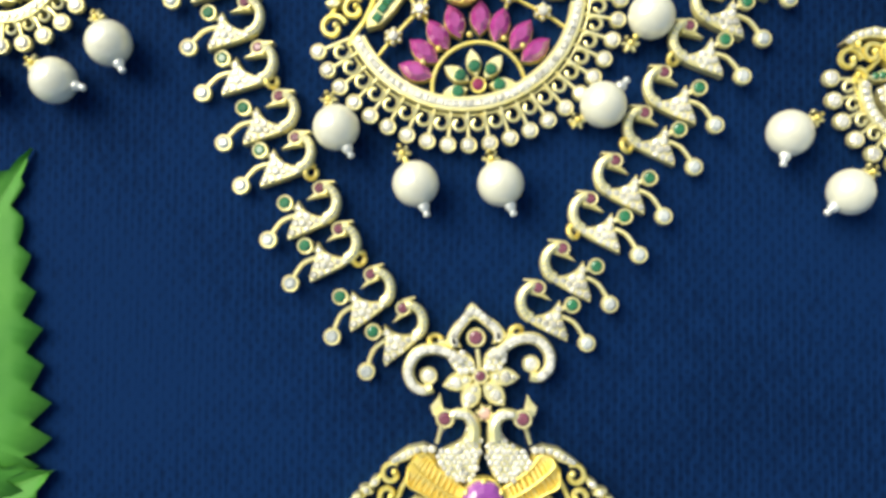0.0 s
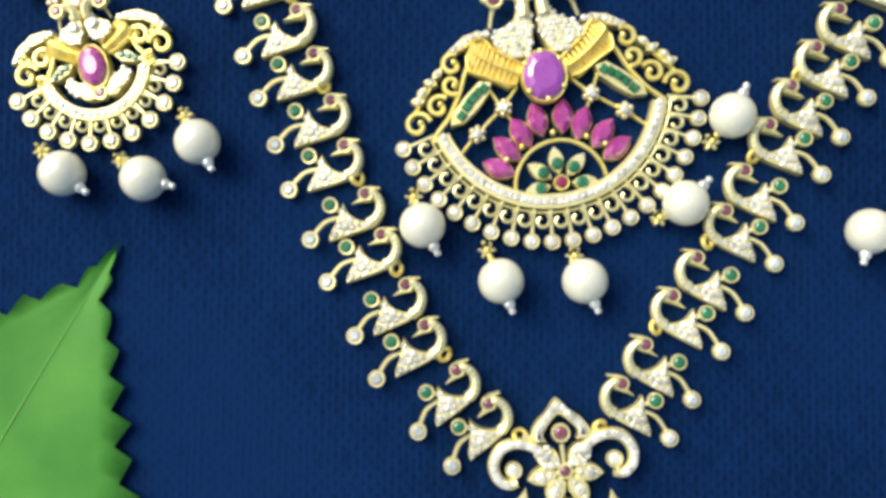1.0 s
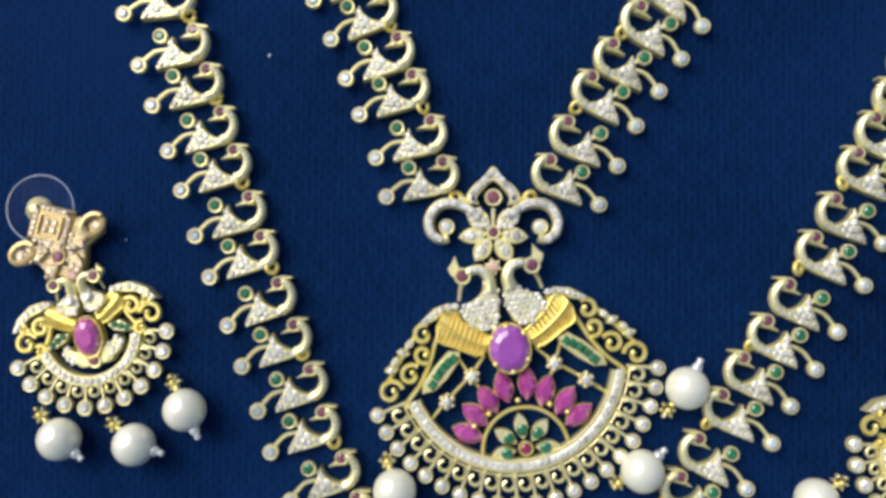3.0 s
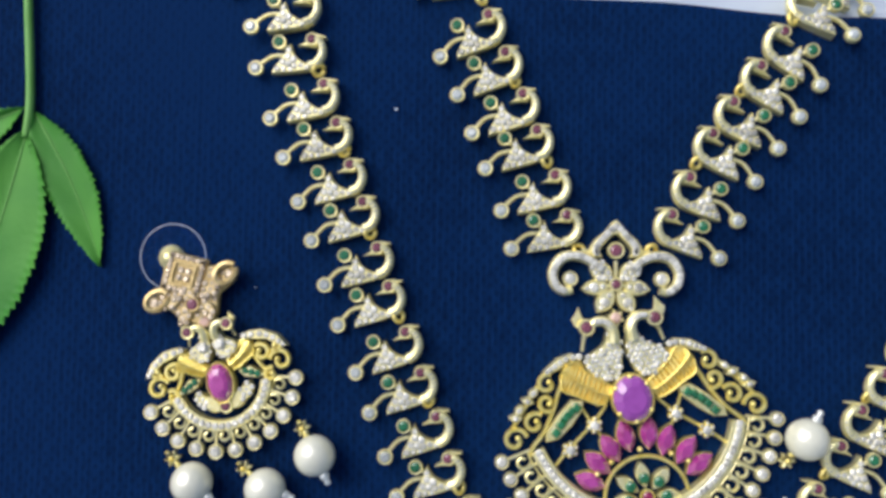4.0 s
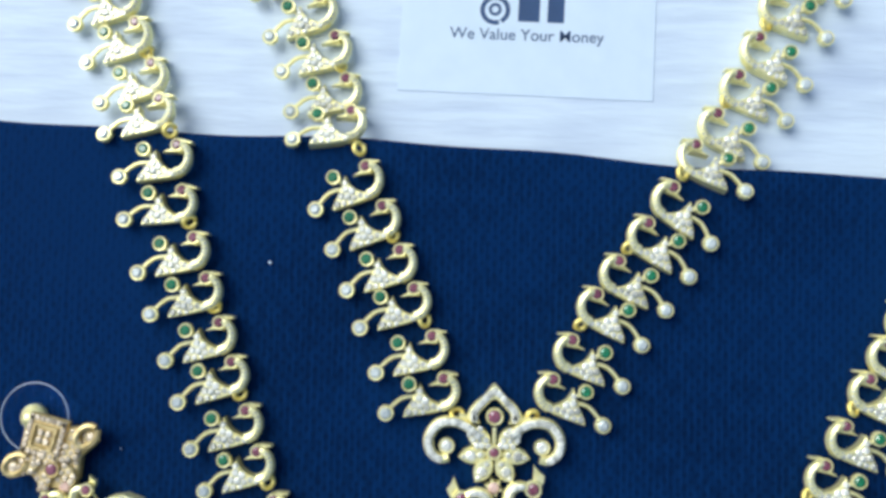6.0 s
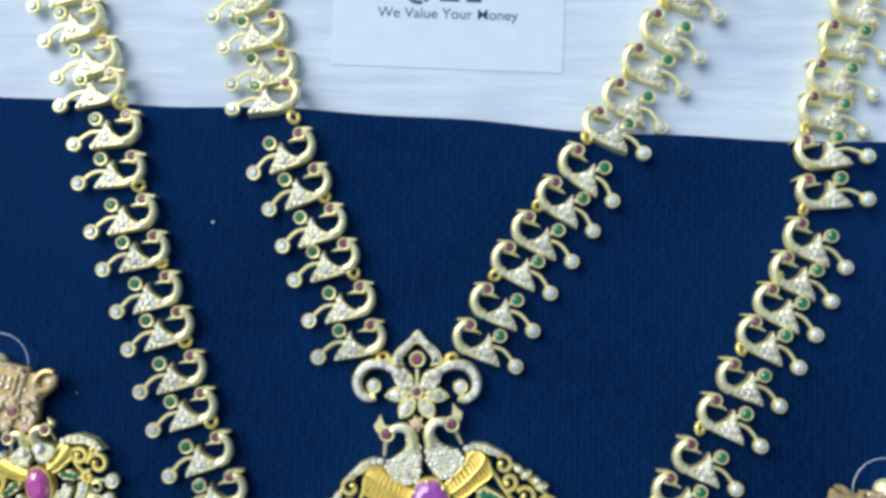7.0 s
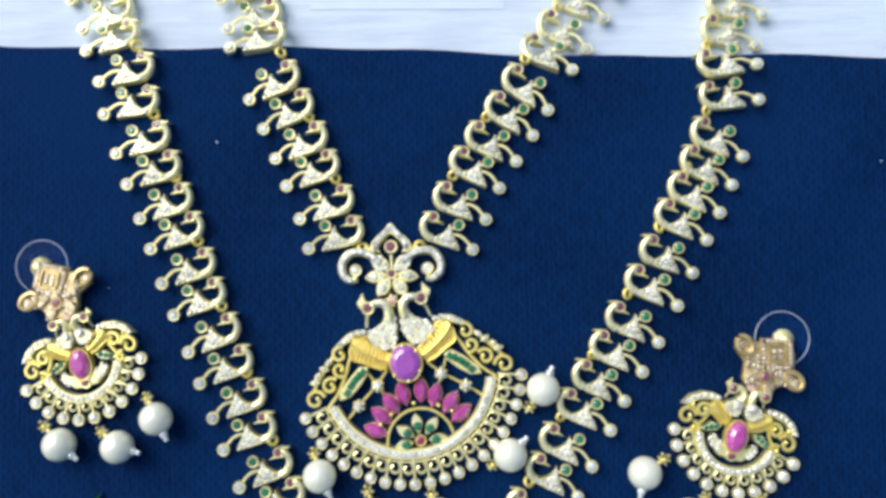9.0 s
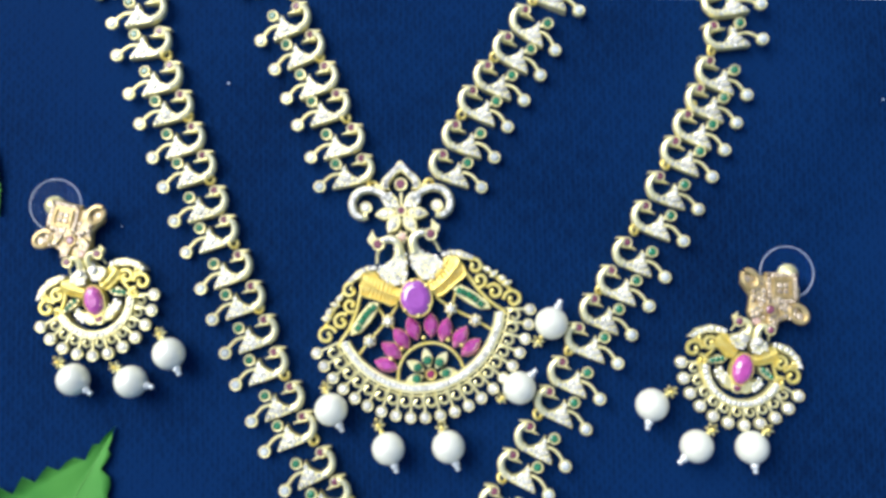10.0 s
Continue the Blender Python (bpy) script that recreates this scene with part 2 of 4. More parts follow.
def bmesh_fill(pts):
    """Triangles over a simple outline that runs counter-clockwise (ear clipping)."""
    idx, out = list(range(len(pts))), []

    def cross(o, a, b):
        return (a[0] - o[0]) * (b[1] - o[1]) - (a[1] - o[1]) * (b[0] - o[0])

    while len(idx) > 3:
        for k in range(len(idx)):
            i, j, l = idx[k - 1], idx[k], idx[(k + 1) % len(idx)]
            a, b, c = pts[i], pts[j], pts[l]
            if cross(a, b, c) <= 1e-9:
                continue
            if any(cross(a, b, pts[m]) >= 0 and cross(b, c, pts[m]) >= 0 and cross(c, a, pts[m]) >= 0 for m in idx if m not in (i, j, l)):
                continue
            out.append((i, j, l))
            idx.pop(k)
            break
        else:
            break
    out.append(tuple(idx))
    return out


def thing(name, x=0.0, y=0.0, z=0.0, turn=0.0, label="", category="", group="", kind=""):
    ob = new(name)
    ob.matrix_basis = pose(x * MM, y * MM, z * MM, 0, 0, turn)
    return tagged(ob, label, category, group, kind)


def part(name, me, parent, x=0.0, y=0.0, z=0.0, turn=0.0, label="", tip=0.0, roll=0.0):
    """One mesh object under a thing or a part."""
    ob = new(name, me)
    ob.parent = parent
    ob.matrix_basis = pose(x * MM, y * MM, z * MM, tip, roll, turn)
    return tagged(ob, label)


def arc(cx, cy, r, a0, a1, n=12, ry=None):
    return [(cx + r * math.cos(radians(a0 + (a1 - a0) * i / n)), cy + (ry or r) * math.sin(radians(a0 + (a1 - a0) * i / n))) for i in range(n + 1)]


def spline(pts, n=6):
    """A smooth path through the points."""
    out = []
    for i in range(len(pts) - 1):
        p0, p1, p2, p3 = (Vector(pts[min(max(i + k, 0), len(pts) - 1)]) for k in (-1, 0, 1, 2))
        for s in range(n):
            t = s / n
            out.append(tuple(0.5 * (2 * p1 + (p2 - p0) * t + (2 * p0 - 5 * p1 + 4 * p2 - p3) * t * t + (3 * p1 - p0 - 3 * p2 + p3) * t**3)))
    out.append(tuple(pts[-1]))
    return out


# ---- setting: white board with a folded navy cloth on it ----
STEP = 3.0  # thickness of the cloth's folds


def edge_y(x):
    """The far edge of the cloth."""
    return 149.3 - 0.046 * x + 0.5 * math.sin(x * 0.06 + 2.4) + 0.25 * math.sin(x * 0.17)


def build_board():
    s = Shape()
    s.plate([(-420, -380), (420, -380), (420, 420), (-420, 420)], -30, -STEP, 1.0)
    return tagged(new("table", s.mesh("table", BOARD)), "white-washed wooden board with streaky grain under the cloth", "table", kind="structure")


def build_cloth():
    xs = [-320 + 4 * i for i in range(161)]
    rows = [(-300 + 6.0 * j) for j in range(75)]
    s = Shape()
    verts, faces = [], []
    nj = len(rows) + 5
    for x in xs:
        far = edge_y(x)
        for y in rows:
            yy = -300 + (y + 300) * (far - 1.5 + 300) / 444.0
            z = 0.22 * noise.noise((x * 0.02, yy * 0.02, 1.3)) + 0.12 * noise.noise((x * 0.07, yy * 0.03, 7.0))
            across = (x - 84.0) * 0.72 - (yy - 115.0) * 0.69
            along = (x - 84.0) * 0.69 + (yy - 115.0) * 0.72
            z += 1.1 * math.exp(-((across / 9.0) ** 2)) * max(0.0, 1 - abs(along - 8.0) / 34.0)
            verts.append((x, yy, z * min(1.0, (far - yy) / 12)))
        for dy, dz in ((-0.8, -0.05), (-0.25, -0.4), (0.0, -1.2), (-0.1, -2.2), (-0.3, -STEP - 0.05)):
            verts.append((x, far + dy, dz))
    for i in range(len(xs) - 1):
        for j in range(nj - 1):
            a = i * nj + j
            faces.append((a, a + nj, a + nj + 1, a + 1))
    s.add(verts, faces)
    return tagged(new("cloth", s.mesh("cloth", CLOTH, True)), "navy blue ribbed cloth folded flat on the white board", "cloth", kind="structure")


build_board()
build_cloth()


# ---- necklaces ----
DEEPEN = 1.3  # thickness of the cast pieces


def link_shapes():
    """A peacock-shaped chain link; its head's stone is the origin, its tail points to the left."""
    g = Shape()
    body = spline([(-3.5, -1.2), (-2.7, -2.8), (-1.3, -3.8), (0.1, -4.1), (1.0, -3.9)], 3) + spline([(0.8, -4.9), (-0.6, -5.5), (-3.0, -6.2), (-5.7, -6.9)], 2) + spline([(-5.6, -5.9), (-4.7, -4.3), (-4.1, -2.9)], 2)
    g.plate(body, 0.05, 1.7, 0.22)
    neck = spline([(0.2, -4.5, 1.2), (1.3, -3.9, 1.3), (2.05, -2.6, 1.5), (2.05, -1.2, 1.7), (1.35, -0.1, 1.8), (0.6, 0.25, 1.8)], 4)
    k = len(neck) - 1
    g.tube(neck, [0.92 - 0.34 * i / k for i in range(k + 1)], 8)
    g.plate([(-2.3, -1.45), (-1.0, -1.25), (0.9, -1.15), (1.2, -0.3), (0.9, 0.6), (2.3, 0.6), (2.2, 0.95), (0.5, 1.15), (-0.6, 0.9), (-0.9, 0.0), (-1.1, -0.7)], 0.4, 1.75, 0.15)
    g.bezel(0, 0, 2.0, 0.84, 0.30)
    tail = spline([(-3.7, -3.5, 1.0), (-4.6, -3.45, 1.1), (-6.3, -4.0, 1.2), (-7.7, -5.4, 1.3), (-8.3, -6.2, 1.3)], 3)
    g.tube(tail, 0.36, 6)
    g.tube([(-4.0, -2.4, 1.3), (-4.7, -1.8, 1.5), (-5.2, -1.5, 1.6)], 0.4, 6)
    g.bezel(-5.35, -1.5, 1.95, 0.92, 0.3)
    g.bezel(-8.5, -6.5, 1.75, 0.95, 0.36)
    red = Shape().stone(0, 0, 1.98, 0.82, 8)
    green = Shape().stone(-5.35, -1.5, 1.95, 0.92, 8)
    drop = Shape().stone(-8.5, -6.5, 1.8, 0.98, 8, tall=0.42)
    pave = Shape()
    for x, y, r in ((-3.55, -2.4, 0.42), (-3.5, -3.5, 0.5), (-2.5, -3.9, 0.5), (-4.2, -4.6, 0.5), (-3.2, -4.8, 0.52), (-2.1, -4.9, 0.5), (-1.1, -4.6, 0.45), (-0.1, -4.75, 0.4), (-4.9, -5.9, 0.5), (-3.8, -5.8, 0.45), (-2.7, -5.6, 0.38)):
        pave.stone(x, y, 1.62 + 0.08 * math.sin(7 * x), r * 1.34, 6, tall=0.34 + 0.14 * math.sin(5 * y), turn=x)
    for i in range(1, k - 3, 2):
        p = neck[i]
        pave.stone(p[0], p[1], p[2] + 0.62 - 0.012 * i, 0.56 - 0.008 * i, 6, tall=0.4, turn=i)
    return g, red, green, drop, pave


def link_meshes(mirror):
    g, red, green, drop, pave = link_shapes()
    tag = "_r" if mirror else "_l"
    return (g.mesh("link" + tag, PALE, False, mirror), red.mesh("eye" + tag, ROSE, False, mirror), green.mesh("green" + tag, GREEN, False, mirror),
            drop.mesh("drop" + tag, DROP, False, mirror), pave.mesh("pave" + tag, CLEAR, False, mirror))


LINKS = {False: link_meshes(False), True: link_meshes(True)}
RING = Shape().tube(arc(0, 0, 0.95, 0, 342, 19), 0.42, 6).mesh("jump_ring", DEEP, True)


def add_link(owner, x, y, turn, mirror):
    far = edge_y(x)
    z, tip = (0.0, 0.0)
    if y > far + 7:
        z = -STEP
    elif y > far + 1.5:
        z, tip = -1.6, -11.0
    elif y > far - 2:
        z, tip = -0.2, -8.0
    me = LINKS[mirror]
    wob = random.uniform(-3, 3)
    link = part("peacock_link", me[0], owner, x, y, z, turn, "", tip + random.uniform(-3, 3), wob)
    link.scale = (1, 1, DEEPEN)
    part("red_stone", me[1], link)
    part("green_stone", me[2], link)
    part("drop_stone", me[3], link)
    tagged(part("pave", me[4], link), kind="stuff")
    return link


def add_chain(owner, rows, mirror, first_ring):
    sgn = -1 if mirror else 1
    for i, (x, y, turn) in enumerate(rows):
        add_link(owner, x, y, turn, mirror)
        if i and i % 2 == first_ring:
            px, py, _ = rows[i - 1]
            mx, my = (x * 0.30 + px * 0.70, y * 0.30 + py * 0.70)
            z = 1.0 if my < edge_y(mx) else 1.0 - STEP
            part("jump_ring", RING, owner, mx - sgn * 0.4, my + 0.3, z + 0.5, random.uniform(0, 90), "gold jump ring", 35, 20)


LONG_LEFT = [(-6.2, 33.8, 23), (-10.9, 38.6, 21), (-15.6, 45.2, 11), (-18.5, 51.1, 8), (-22.1, 58.5, 4), (-24.7, 64.7, 3), (-27.8, 72.0, 1), (-30.1, 78.8, 2), (-32.8, 85.9, 2), (-35.3, 92.5, 3), (-38.2, 100.0, 1), (-40.4, 106.3, -1), (-43.0, 113.9, 1), (-45.2, 120.2, -1), (-47.7, 127.2, -3), (-49.9, 133.6, -4), (-52.1, 141.3, -10), (-53.3, 148.5, -7), (-57.1, 156.1, -2), (-59.4, 162.7, 3), (-62.3, 169.8, 2), (-64.7, 176.3, 2), (-67.6, 183.6, 2), (-70.0, 190.2, 2)]
LONG_RIGHT = [(13.5, 36.8, -11), (17.1, 42.7, -12), (21.2, 49.7, -12), (24.8, 55.4, -12), (29.1, 62.6, -10), (32.0, 68.5, -9), (35.7, 75.4, -7), (38.9, 81.3, -8), (42.8, 87.2, -8), (46.3, 93.1, -7), (50.5, 100.5, -8), (53.5, 106.8, -4), (57.3, 114.1, -9), (60.2, 119.7, -9), (62.7, 125.2, -7), (65.2, 131.1, -7), (66.5, 138.7, 20), (66.3, 145.3, 23), (68.9, 154.0, 3), (70.2, 160.0, 8), (72.7, 167.2, 4), (74.8, 173.6, 2), (77.4, 180.8, 2)]
SHORT_LEFT = [(-9.1, 112.3, -5), (-11.0, 118.8, -3), (-14.1, 126.3, 0), (-16.5, 132.4, 1), (-19.6, 139.5, 5), (-22.4, 145.8, 4), (-25.4, 154.6, -8), (-26.7, 160.9, -5), (-28.7, 167.9, -2), (-31.5, 174.6, 3), (-34.2, 181.7, 2), (-36.6, 188.1, 2)]
SHORT_RIGHT = [(8.1, 112.6, -4), (11.0, 118.8, -4), (14.8, 126.2, -10), (18.2, 131.5, -8), (22.7, 137.7, -14), (26.7, 143.5, -18), (30.6, 150.1, -8), (34.5, 156.1, -10), (37.9, 162.6, -6), (41.1, 168.7, -9), (44.1, 176.1, -5), (47.0, 182.5, -5), (50.2, 189.7, -5)]

short_necklace = thing("short_necklace", 0, 0, 0, 0, "short gold necklace of peacock links with a pearl-fringed pendant", "necklace", "necklaces of the set")
long_necklace = thing("long_necklace", 0, 0, 0, 0, "long gold-plated necklace of peacock links laid round the short one", "necklace", "necklaces of the set")
add_chain(short_necklace, SHORT_LEFT, False, 0)
add_chain(short_necklace, SHORT_RIGHT, True, 0)
add_chain(long_necklace, LONG_LEFT, False, 0)
add_chain(long_necklace, LONG_RIGHT, True, 0)


# ---- pendants and earrings ----
def spiral(cx, cy, r, a0, turns, n=18, z=1.2, shrink=0.35):
    out = []
    for i in range(n + 1):
        k = i / n
        a, rr = radians(a0) + turns * 2 * math.pi * k, r * (1 - (1 - shrink) * k)
        out.append((cx + rr * math.cos(a), cy + rr * math.sin(a), z))
    return out


def scatter(outline, step, z, r, shape, jitter=0.12):
    """Small stones packed over an outline."""
    xs, ys = [p[0] for p in outline], [p[1] for p in outline]
    rng = random.Random(5)
    row, y = 0, min(ys) + step * 0.4
    while y < max(ys):
        x = min(xs) + (step * 0.5 if row % 2 else 0.0) + step * 0.3
        while x < max(xs):
            inside = False
            for (x1, y1), (x2, y2) in zip(outline, outline[1:] + outline[:1]):
                if (y1 > y) != (y2 > y) and x < (x2 - x1) * (y - y1) / (y2 - y1) + x1:
                    inside = not inside
            if inside:
                shape.stone(x + rng.uniform(-jitter, jitter), y + rng.uniform(-jitter, jitter), z + rng.uniform(-0.1, 0.0), r * rng.uniform(0.95, 1.15), 6, tall=rng.uniform(0.2, 0.38), turn=rng.uniform(0, 3))
            x += step
        row, y = row + 1, y + step * 0.87


def marquise(cx, cy, length, width, direction, n=5):
    """A pointed oval outline."""
    c, s = math.cos(radians(direction)), math.sin(radians(direction))
    pts = []
    for k in range(2 * n):
        u = (k / n) if k < n else (2 - k / n)
        x = (u - 0.5) * length
        y = (1 if k < n else -1) * width / 2 * math.sin(math.pi * u) ** 0.8
        pts.append((cx + x * c - y * s, cy + x * s + y * c))
    return pts


def cut_marquise(cx, cy, length, width, direction, z, tall):
    """A faceted pointed stone."""
    s = Shape()
    base = marquise(cx, cy, length, width, direction)
    n = len(base)
    top = [(cx + (x - cx) * 0.5, cy + (y - cy) * 0.5) for x, y in base]
    vs = [(x, y, z - 0.3) for x, y in base] + [(x, y, z) for x, y in base] + [(x, y, z + tall) for x, y in top]
    fs = [(l * n + (i + 1) % n, l * n + i, l * n + n + i, l * n + n + (i + 1) % n) for l in range(2) for i in range(n)]
    return s.add(vs, fs + [tuple(range(2 * n, 3 * n))[::-1]])


def ring_band(cx, cy, r, w, a0, a1, n):
    return arc(cx, cy, r + w, a0, a1, n) + arc(cx, cy, r - w, a1, a0, n)


def stuff(name, shape, mat, owner, mirror=False, label=""):
    ob = part(name, shape.mesh(name, mat, False, mirror), owner, label=label)
    return tagged(ob, kind="stuff")


PEARL_BALL = Shape().ball(0, 0, 0, 3.5, 16, 24).mesh("pearl", PEARL, True)


def pearl_drop(owner, x, y, cap, tip, size=1.0):
    """A pearl on a wire with a flower cap above and a clear tip bead below."""
    drop = part("pearl", PEARL_BALL, owner, x, y, 3.5 * size, 0, "ivory imitation pearl")
    drop.scale = (size, size, size * 0.98)
    ux, uy = (cap[0] - x), (cap[1] - y)
    petals = [((1.05 + 0.34 * math.cos(6 * a)) * math.cos(a), (1.05 + 0.34 * math.cos(6 * a)) * math.sin(a)) for a in [2 * math.pi * k / 36 for k in range(36)]]
    flower = Shape().plate([(ux + p[0], uy + p[1]) for p in petals], -2.2, -0.9, 0.3)
    part("cap", flower.mesh("cap", PALE), drop, label="small gold flower bead cap")
    part("cap_centre", Shape().ball(ux, uy, -0.85, 0.5, 5, 10).mesh("cap_centre", DEEP, True), drop)
    wire = Shape().tube([(ux * 0.62, uy * 0.62, -0.9), (ux * 0.85, uy * 0.85, -1.4), (ux * 1.3, uy * 1.3, -1.6)], [0.62, 0.36, 0.3], 8)
    part("wire", wire.mesh("wire", GOLD, True), drop)
    tx, ty = tip[0] - x, tip[1] - y
    d = math.hypot(tx, ty)
    tx, ty = tx / d, ty / d
    s = Shape()
    s.lathe([(0.35, 2.7), (0.85, 3.2), (0.95, 3.7), (0.7, 4.2), (0.45, 4.5), (0.62, 4.9), (0.4, 5.3)], 0, 0, 0, 10, axis=(tx, ty, 0.12))
    part("tip_bead", s.mesh("tip_bead", DROP, True), drop, label="clear tip bead")
    return drop


def fringe(owner, cx, cy, r_in, r_out, a0, a1, n, mirror, stone_r):
    """Scrolling wires between the band and a row of round stones."""
    wire = Shape()
    thick = 0.30 if r_out - r_in > 4.5 else 0.26
    for i in range(n):
        a = radians(a0 + (a1 - a0) * i / (n - 1))
        c, s = math.cos(a), math.sin(a)
        px, py = cx + r_out * c, cy + r_out * s
        wire.tube([(cx + r_in * c, cy + r_in * s, 1.2), (cx + (r_out - stone_r) * c, cy + (r_out - stone_r) * s, 1.3)], thick, 6)
        wire.bezel(px, py, 1.6, stone_r, 0.22, 12)
        if i < n - 1:
            b = a + radians((a1 - a0) / (n - 1)) * 0.5
            w = (r_out - r_in) * 0.22
            mx, my = cx + (r_in + (r_out - r_in) * 0.38) * math.cos(b), cy + (r_in + (r_out - r_in) * 0.38) * math.sin(b)
            wire.tube(spiral(mx, my, w * 1.15, math.degrees(b) + 150, -0.85, 12, 1.4, 0.45), thick, 5)
    wire.tube([(*p, 1.1) for p in arc(cx, cy, r_in + (r_out - r_in) * 0.12, a0, a1, 40)], thick * 0.7, 5)
    part("fringe_wire", wire.mesh("fringe_wire", PALE, False, mirror), owner, label="curled gold wire fringe")
    for i in range(n):
        a = radians(a0 + (a1 - a0) * i / (n - 1))
        st = Shape().stone(cx + r_out * math.cos(a), cy + r_out * math.sin(a), 1.6, stone_r, 8, tall=0.4, turn=i)
        part("fringe_stone", st.mesh("fringe_stone", CLEAR, False, mirror), owner)


def peacock(frame_shape, pave, fan, k=1.0, dy=0.0, side=1):
    """Half of the pair of peacocks: body, neck, head and feather fan."""
    def q(pts):
        return [(side * p[0] * k, p[1] * k + dy, *p[2:]) for p in pts]

    body = q(spline([(0.5, 9.4), (0.45, 7.2), (1.4, 4.3), (2.8, 3.4), (4.8, 3.9), (6.7, 5.9), (6.4, 7.6), (3.9, 8.9), (2.9, 9.9), (2.4, 11.2), (1.4, 10.9)], 2))
    frame_shape.plate(body, 0.05, 2.3, 0.25 * k)
    scatter(body, 0.92 * max(k, 0.7), 2.3, 0.45 * max(k, 0.7), pave)
    neck = q(spline([(1.6, 9.6, 2.0), (1.5, 11.6, 2.2), (2.4, 13.1, 2.3), (4.0, 13.4, 2.3), (5.4, 12.8, 2.2)], 4))
    n = len(neck) - 1
    stout = 1.0 if k > 0.9 else 1.35
    frame_shape.tube(neck, [(1.1 - 0.4 * i / n) * k * stout for i in range(n + 1)], 8)
    for i in range(1, n - 3):
        pave.stone(neck[i][0], neck[i][1], neck[i][2] + 0.72 * k, 0.5 * k, 6)
    frame_shape.tube(q([(5.8, 12.0, 1.9), (6.4, 10.6, 1.6), (6.9, 8.8, 1.4)]), [0.5 * k, 0.35 * k, 0.3 * k], 6)
    frame_shape.plate(q([(5.9, 13.9), (6.2, 15.0), (6.4, 16.2), (7.2, 15.0), (7.9, 14.3), (7.6, 13.2), (7.0, 12.6)]), 1.3, 2.0, 0.12)
    frame_shape.bezel(side * 5.7 * k, 12.7 * k + dy, 2.75, 1.0 * k * stout, 0.42 * k * stout)
    outline = q([(2.9, 2.7), (4.3, 3.6), (6.8, 5.4), (7.3, 7.4), (9.6, 7.3), (11.2, 5.0), (11.3, 2.7), (8.4, 1.2), (5.6, -0.8), (4.3, -0.3), (3.5, 1.0)])
    fan.plate(outline, 0.05, 1.42 if k > 0.9 else 1.25, 0.25 * k)
    inner = spline([(3.0, 2.5), (4.7, 3.7), (6.9, 5.4), (8.2, 7.2), (9.7, 7.1)], 3)
    outer = spline([(4.5, -0.5), (6.4, 0.1), (8.8, 1.5), (11.1, 2.8), (11.1, 4.9)], 3)
    for i, (a, c) in enumerate(zip(inner, outer)):
        mid = ((a[0] + c[0]) / 2, (a[1] + c[1]) / 2)
        fan.tube(q([(*a, 1.4), (*mid, 1.7), (*c, 1.3)]), 0.36 * k, 6)
    for u, z in ((0.0, 2.0), (0.5, 2.3), (1.0, 1.9)):
        fan.tube(q([(a[0] + (c[0] - a[0]) * u, a[1] + (c[1] - a[1]) * u, z) for a, c in zip(inner, outer)]), 0.20 * k, 5)


